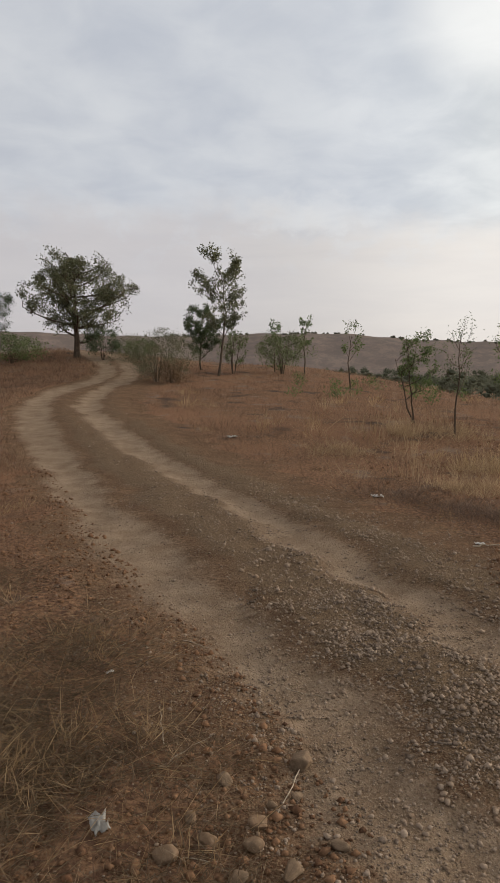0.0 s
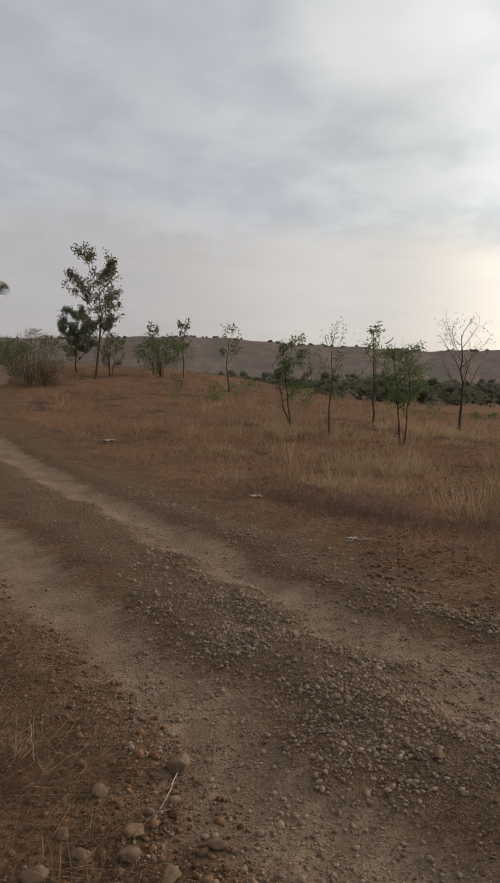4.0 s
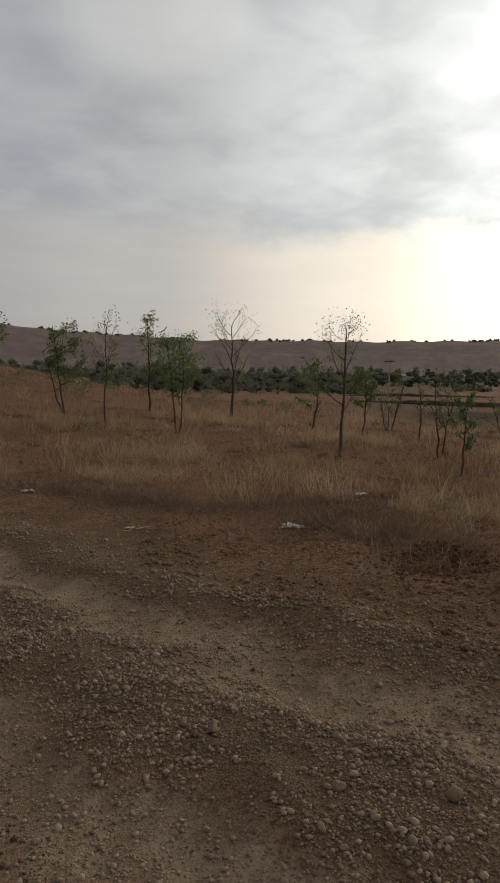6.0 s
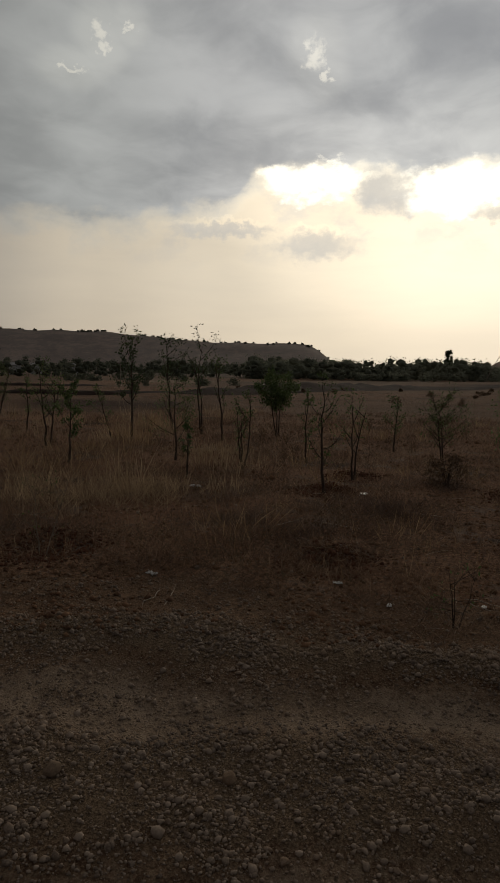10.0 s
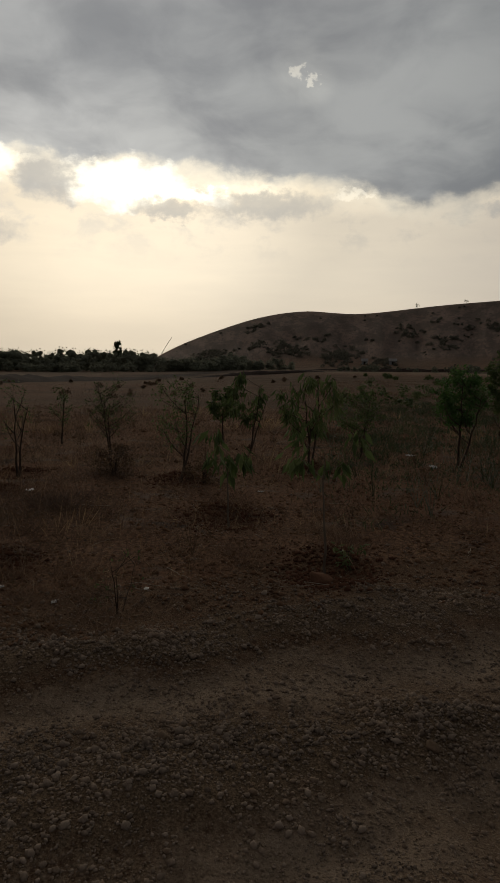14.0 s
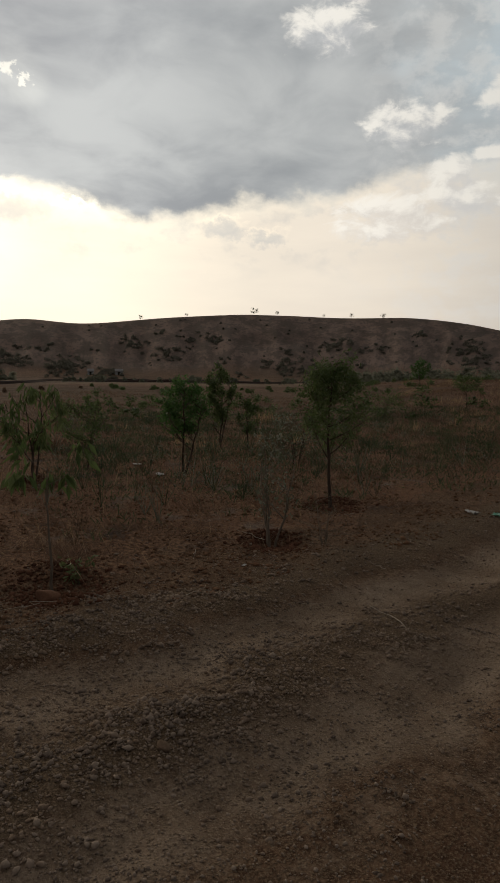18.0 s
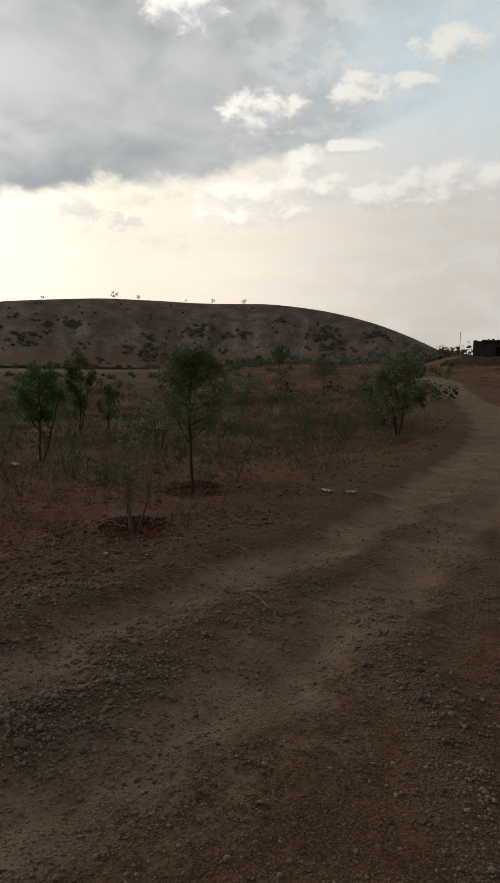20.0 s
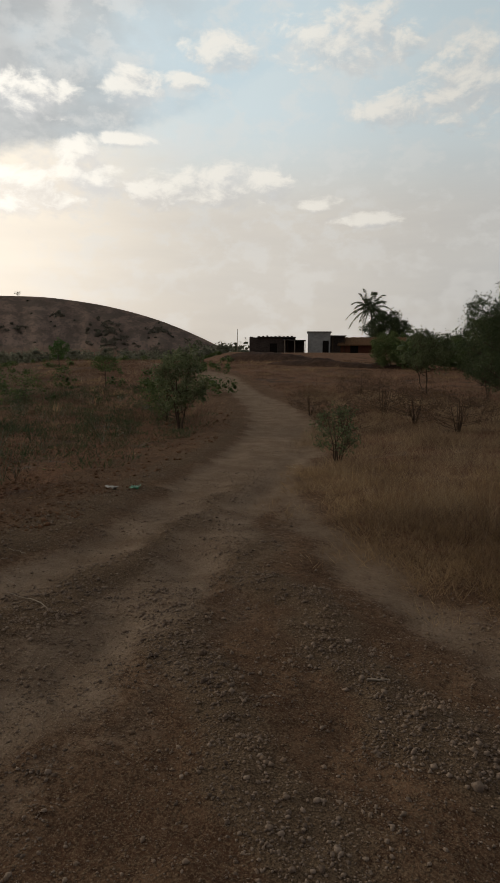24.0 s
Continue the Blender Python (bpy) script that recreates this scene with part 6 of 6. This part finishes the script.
def earth_bank(line, wide, high, seed, label):
    """A long low bank of ploughed-up dark earth along a line of the plan."""
    p = bend(line, 12)
    run = np.gradient(p, axis=0)
    run /= np.linalg.norm(run, axis=1, keepdims=True)
    side = np.stack([run[:, 1], -run[:, 0]], -1)
    u = np.linspace(-1, 1, 9)
    xy = p[:, None] + side[:, None] * u[None, :, None] * wide / 2
    x, y = xy[..., 0].ravel(), xy[..., 1].ravel()
    prof = np.tile(np.clip(1 - u ** 2, 0, 1), len(p))
    fade = np.repeat(np.sin(np.linspace(0, np.pi, len(p))) ** 0.5, len(u))
    prof = prof * fade
    z = ground(x, y) - 0.12 + prof * high * (1 + 0.35 * waves(x, y, 7, seed) + 0.25 * waves(x, y, 2.2, seed + 1)) + 0.12 * prof
    n, m = len(p), len(u)
    i, j = np.meshgrid(np.arange(n - 1), np.arange(m - 1), indexing="ij")
    q = np.stack([i * m + j, (i + 1) * m + j, (i + 1) * m + j + 1, i * m + j + 1], -1).reshape(-1, 4)
    ob = new("earth_bank", mesh_of("earth_bank", np.stack([x, y, z], -1), q, DARK_EARTH, True))
    return tagged(ob, label, "earth bank")


earth_bank([polar(55, 42), polar(60, 46), polar(65, 56), polar(70, 76), polar(75, 110), polar(80, 160), polar(84, 215)], 5.0, 0.6, 81, "long dark bank of ploughed earth across the fields")
earth_bank([polar(84, 150), polar(90, 165), polar(95, 185)], 6, 0.7, 85, "dark heap of earth and brush in the fields")

earth_bank([polar(38, 44), polar(44, 40), polar(50, 41), polar(56, 48)], 2.0, 0.22, 87, "low dark field bank below the meadow")
earth_bank([polar(36, 80), polar(43, 74), polar(50, 82)], 2.6, 0.3, 89, "low dark field bank in the valley")
earth_bank([polar(96, 205), polar(106, 222), polar(117, 215)], 4.0, 0.7, 95, "low dark field bank at the foot of the hill")
earth_bank([polar(92, 262), polar(106, 280), polar(124, 250)], 5.0, 0.8, 97, "low dark field bank at the foot of the hill")


def planting_pit(x, y, size, seed):
    """Patch of dug red clods round a young tree, thickest in a ring."""
    rng = np.random.default_rng(seed)
    n = 900
    a, d = rng.uniform(0, 6.283, n), np.abs(rng.normal(0.55, 0.26, n)) * size
    px, py = x + np.cos(a) * d, y + np.sin(a) * d * 0.85
    me = pebble_mesh("planting_pit", px, py, np.clip(rng.lognormal(-4.25, 0.45, n), 0.007, 0.045), RED_EARTH, seed, 0.3, 0)
    me.transform(Matrix.Translation((-x, -y, -ground_at(x, y))))
    ob = new("planting_pit", me)
    ob.location = (x, y, ground_at(x, y))
    return tagged(ob, "dark red patch of dug clods round a young tree", "dug earth", "planting pits")


for k, (x, y, size) in enumerate(PITS):
    planting_pit(x, y, size, 500 + 3 * k)


# ---- village and poles far off ----
def far_house(az, r, wide, high, pitched, label):
    x, y = polar(az, r)
    s = thing("far_house", x, y, label, "house", -az, "village houses")
    block("wall", s, PLASTER, -wide / 2, wide / 2, 0, wide * 0.7, -1, high, 0.03)
    block("doorway", s, ROOM_SHADE, -0.5, 0.5, -0.03, -0.01, 0, min(2.0, high * 0.8), 0.0)
    if pitched:
        bm = bmesh.new()
        e, h2 = wide / 2 + 0.3, wide * 0.35
        pts = [(-e, -0.4, high), (e, -0.4, high), (e, wide * 0.7 + 0.4, high), (-e, wide * 0.7 + 0.4, high), (-e, h2, high + 1.1), (e, h2, high + 1.1)]
        vs = [bm.verts.new(p) for p in pts]
        for f in ((0, 1, 5, 4), (2, 3, 4, 5), (0, 4, 3), (1, 2, 5), (3, 2, 1, 0)):
            bm.faces.new([vs[k] for k in f])
        part("roof", bm, TIN, s)
    else:
        block("roof_slab", s, PLASTER, -wide / 2 - 0.3, wide / 2 + 0.3, -0.4, wide * 0.7 + 0.4, high, high + 0.25, 0.02)
    return s


for az, r, wide, high, pitched in ((39.8, 330, 6.0, 4.2, 0), (41.9, 330, 5.0, 4.4, 1), (46.9, 330, 7.0, 4.6, 1), (43.6, 350, 6.0, 4.6, 1), (61.6, 330, 5.0, 5.0, 1), (64.4, 330, 4.0, 5.5, 0),
                                   (100.4, 330, 3.4, 1.9, 1), (98.1, 330, 2.8, 1.8, 1)):
    far_house(az, r, wide, high, pitched, "small pale far-off house with a tin roof" if pitched else "small pale far-off house with a flat roof")


def pole(az, r, high, label, lean=0.0, thick=0.07, name="utility_pole", category="pole"):
    x, y = polar(az, r)
    s = thing(name, x, y, label, category, -az)
    v, q = tube(curve_points(np.array([0, 0, -0.3]), np.array([lean * high, 0, high]), np.array([lean * high * 0.4, 0, high * 0.55]), 8), np.linspace(thick, thick * 0.6, 8), 8)
    put("shaft", mesh_of("shaft", v, q, PALE_WOOD, True), s)
    if name == "utility_pole":
        block("crossarm", s, TIMBER, -0.5, 0.5, -0.05, 0.05, high - 0.4, high - 0.3, 0.01)
    return s


pole(40.6, 70, 3.9, "weathered pole standing before the valley woods")
pole(50.35, 80, 3.0, "weathered pole standing at the edge of a field")
pole(80.3, 250, 13.0, "thin long leaning pole rising over the trees", 0.55, 0.12, "leaning_pole")
pole(140.15, 90, 3.2, "short weathered post by the track", 0, 0.05, "fence_post", "post")


# ---- stones that stand out ----
def boulder(x, y, size, seed, label="brown rounded stone on bare earth", flat=0.7, mat=STONE):
    rng = np.random.default_rng(seed)
    bm = bmesh.new()
    bmesh.ops.create_icosphere(bm, subdivisions=3, radius=1)
    lumps = [(Vector(unit_vectors(1, rng)[0]), rng.uniform(0.45, 0.85)) for _ in range(15)]
    for v in bm.verts:
        p = v.co.copy()
        for n, d in lumps:
            over = p.dot(n) - d
            if over > 0:
                p -= n * over * 0.96
        v.co = Vector((p.x, p.y * 0.8, p.z * flat)) * 1.1 * (1 + 0.10 * noise.noise(p * 2.5 + Vector((seed, 0, 0)))) * size
    me = bpy.data.meshes.new("stone")
    bm.to_mesh(me)
    bm.free()
    me.materials.append(mat)
    for f in me.polygons:
        f.use_smooth = True
    ob = new("stone", me)
    ob.matrix_world = pose(x, y, float(surface(np.array([x]), np.array([y]))[0]) + size * flat * 0.45, rng.uniform(-8, 8), rng.uniform(-8, 8), rng.uniform(0, 360))
    return tagged(ob, label, "stone", "stones by the track")


boulder(5.09, -0.62, 0.10, 1, "reddish brown stone at the foot of a young tree", 0.6, RED_STONE)
boulder(0.23, 2.71, 0.075, 2)
for k, (x, y, s) in enumerate(((0.03, 2.18, 0.05), (-0.13, 2.2, 0.055), (-0.27, 2.09, 0.065), (0.16, 2.07, 0.06), (0.05, 2.3, 0.05), (-0.46, 2.88, 0.04), (-0.08, 2.55, 0.05), (-0.2, 2.3, 0.04), (0.33, 2.2, 0.05),
                               (-0.02, 2.02, 0.055), (0.1, 2.42, 0.035), (1.3, 2.52, 0.045), (2.84, 0.2, 0.04), (2.79, -0.9, 0.045), (1.55, 1.95, 0.04), (1.9, 1.7, 0.05), (2.2, 1.1, 0.045), (0.2, 2.5, 0.04))):
    boulder(x, y, s * 0.8, 10 + k, "brown stone lying in gravel by the track")


# ---- litter ----
def scrap(x, y, size, mat, seed, label, name="plastic_scrap", category="litter", slim=0.6, crumple=0.25):
    """A crumpled piece of sheet lying on the ground, with some thickness."""
    rng = np.random.default_rng(seed)
    n = 7
    u, v = np.meshgrid(np.linspace(-1, 1, n), np.linspace(-slim, slim, n), indexing="ij")
    p = np.stack([u, v, 0.12 + crumple * waves(u * 1.7, v * 1.7, 1.3, seed)], -1).reshape(-1, 3) + rng.normal(0, 0.05, (n * n, 3)) * [1, 1, 0.6]
    p[:, 2] -= p[:, 2].min() - 0.02
    p *= size / 2
    i, j = np.meshgrid(np.arange(n - 1), np.arange(n - 1), indexing="ij")
    q = np.stack([i * n + j, (i + 1) * n + j, (i + 1) * n + j + 1, i * n + j + 1], -1).reshape(-1, 4)
    bm = bmesh.new()
    me = mesh_of(name, p, q, mat, True)
    bm.from_mesh(me)
    bmesh.ops.solidify(bm, geom=bm.faces[:], thickness=0.002)
    bm.to_mesh(me)
    bm.free()
    ob = new(name, me)
    ob.matrix_world = pose(x, y, float(surface(np.array([x]), np.array([y]))[0]) + 0.004, 0, 0, rng.uniform(0, 360))
    return tagged(ob, label, category)


for k, (az, r, s) in enumerate(((10.9, 9.2, 0.22), (33.3, 6.95, 0.26), (19.3, 6.95, 0.12), (38.9, 9.1, 0.22), (57.6, 8.7, 0.20), (102.9, 12.3, 0.22), (104.8, 10.9, 0.22), (112.8, 5.63, 0.06), (130.6, 8.4, 0.20),
                                (-1.5, 15.5, 0.3), (75.2, 4.53, 0.07), (82.6, 4.69, 0.07), (71.9, 8.6, 0.18), (70.7, 4.9, 0.09), (91.0, 8.3, 0.1), (54.7, 5.05, 0.12), (-12.0, 3.6, 0.06))):
    scrap(*polar(az, r), s * 0.75, WHITE_PLASTIC, 400 + k, "dirty white scrap of plastic on dry ground")
scrap(*polar(132.5, 8.35), 0.18, GREEN_PLASTIC, 431, "crumpled green plastic wrapper beside the track")
scrap(*polar(-13.0, 2.28), 0.10, GREY_PLASTIC, 432, "folded grey plastic sheet lying in dry straw", crumple=0.5)
scrap(*polar(145.6, 10.2), 0.16, PALE_WOOD, 433, "pale dry leaf lying on the track", "fallen_leaf", "leaf", 0.35)


def stick(x, y, length, thick, turn, seed, label, mat=PALE_WOOD):
    rng = np.random.default_rng(seed)
    z = float(surface(np.array([x]), np.array([y]))[0])
    line = np.stack([np.linspace(-0.5, 0.5, 7) * length, rng.normal(0, 0.025, 7) * length, thick * 0.8 + np.abs(rng.normal(0, 0.02, 7)) * length], -1)
    v, q = tube(line, thick * np.linspace(1, 0.5, 7), 6)
    ob = new("stick", mesh_of("stick", v, q, mat, True))
    ob.matrix_world = pose(x, y, z, 0, 0, turn)
    return tagged(ob, label, "stick")


stick(*polar(153.6, 3.44), 0.11, 0.006, -140, 1, "short pale stick lying on gravel")
stick(4.63, 0.61, 0.2, 0.006, 60, 2, "pale curved peeled twig lying on bare earth")
stick(2.35, 6.5, 0.32, 0.008, 20, 3, "bleached forked twig at the edge of the track")
stick(3.81, 5.77, 0.34, 0.012, -20, 4, "long white peeled stick in withered grass")
for k in range(60):
    rk = random.Random(900 + k)
    x, y = polar(rk.uniform(-30, 6), rk.uniform(2.0, 4.2)) if k < 16 else polar(rk.uniform(40, 125), rk.uniform(4.2, 9))
    stick(x, y, rk.uniform(0.12, 0.5), rk.uniform(0.0015, 0.004), rk.uniform(0, 360), k, "thin dry twig lying on the ground")
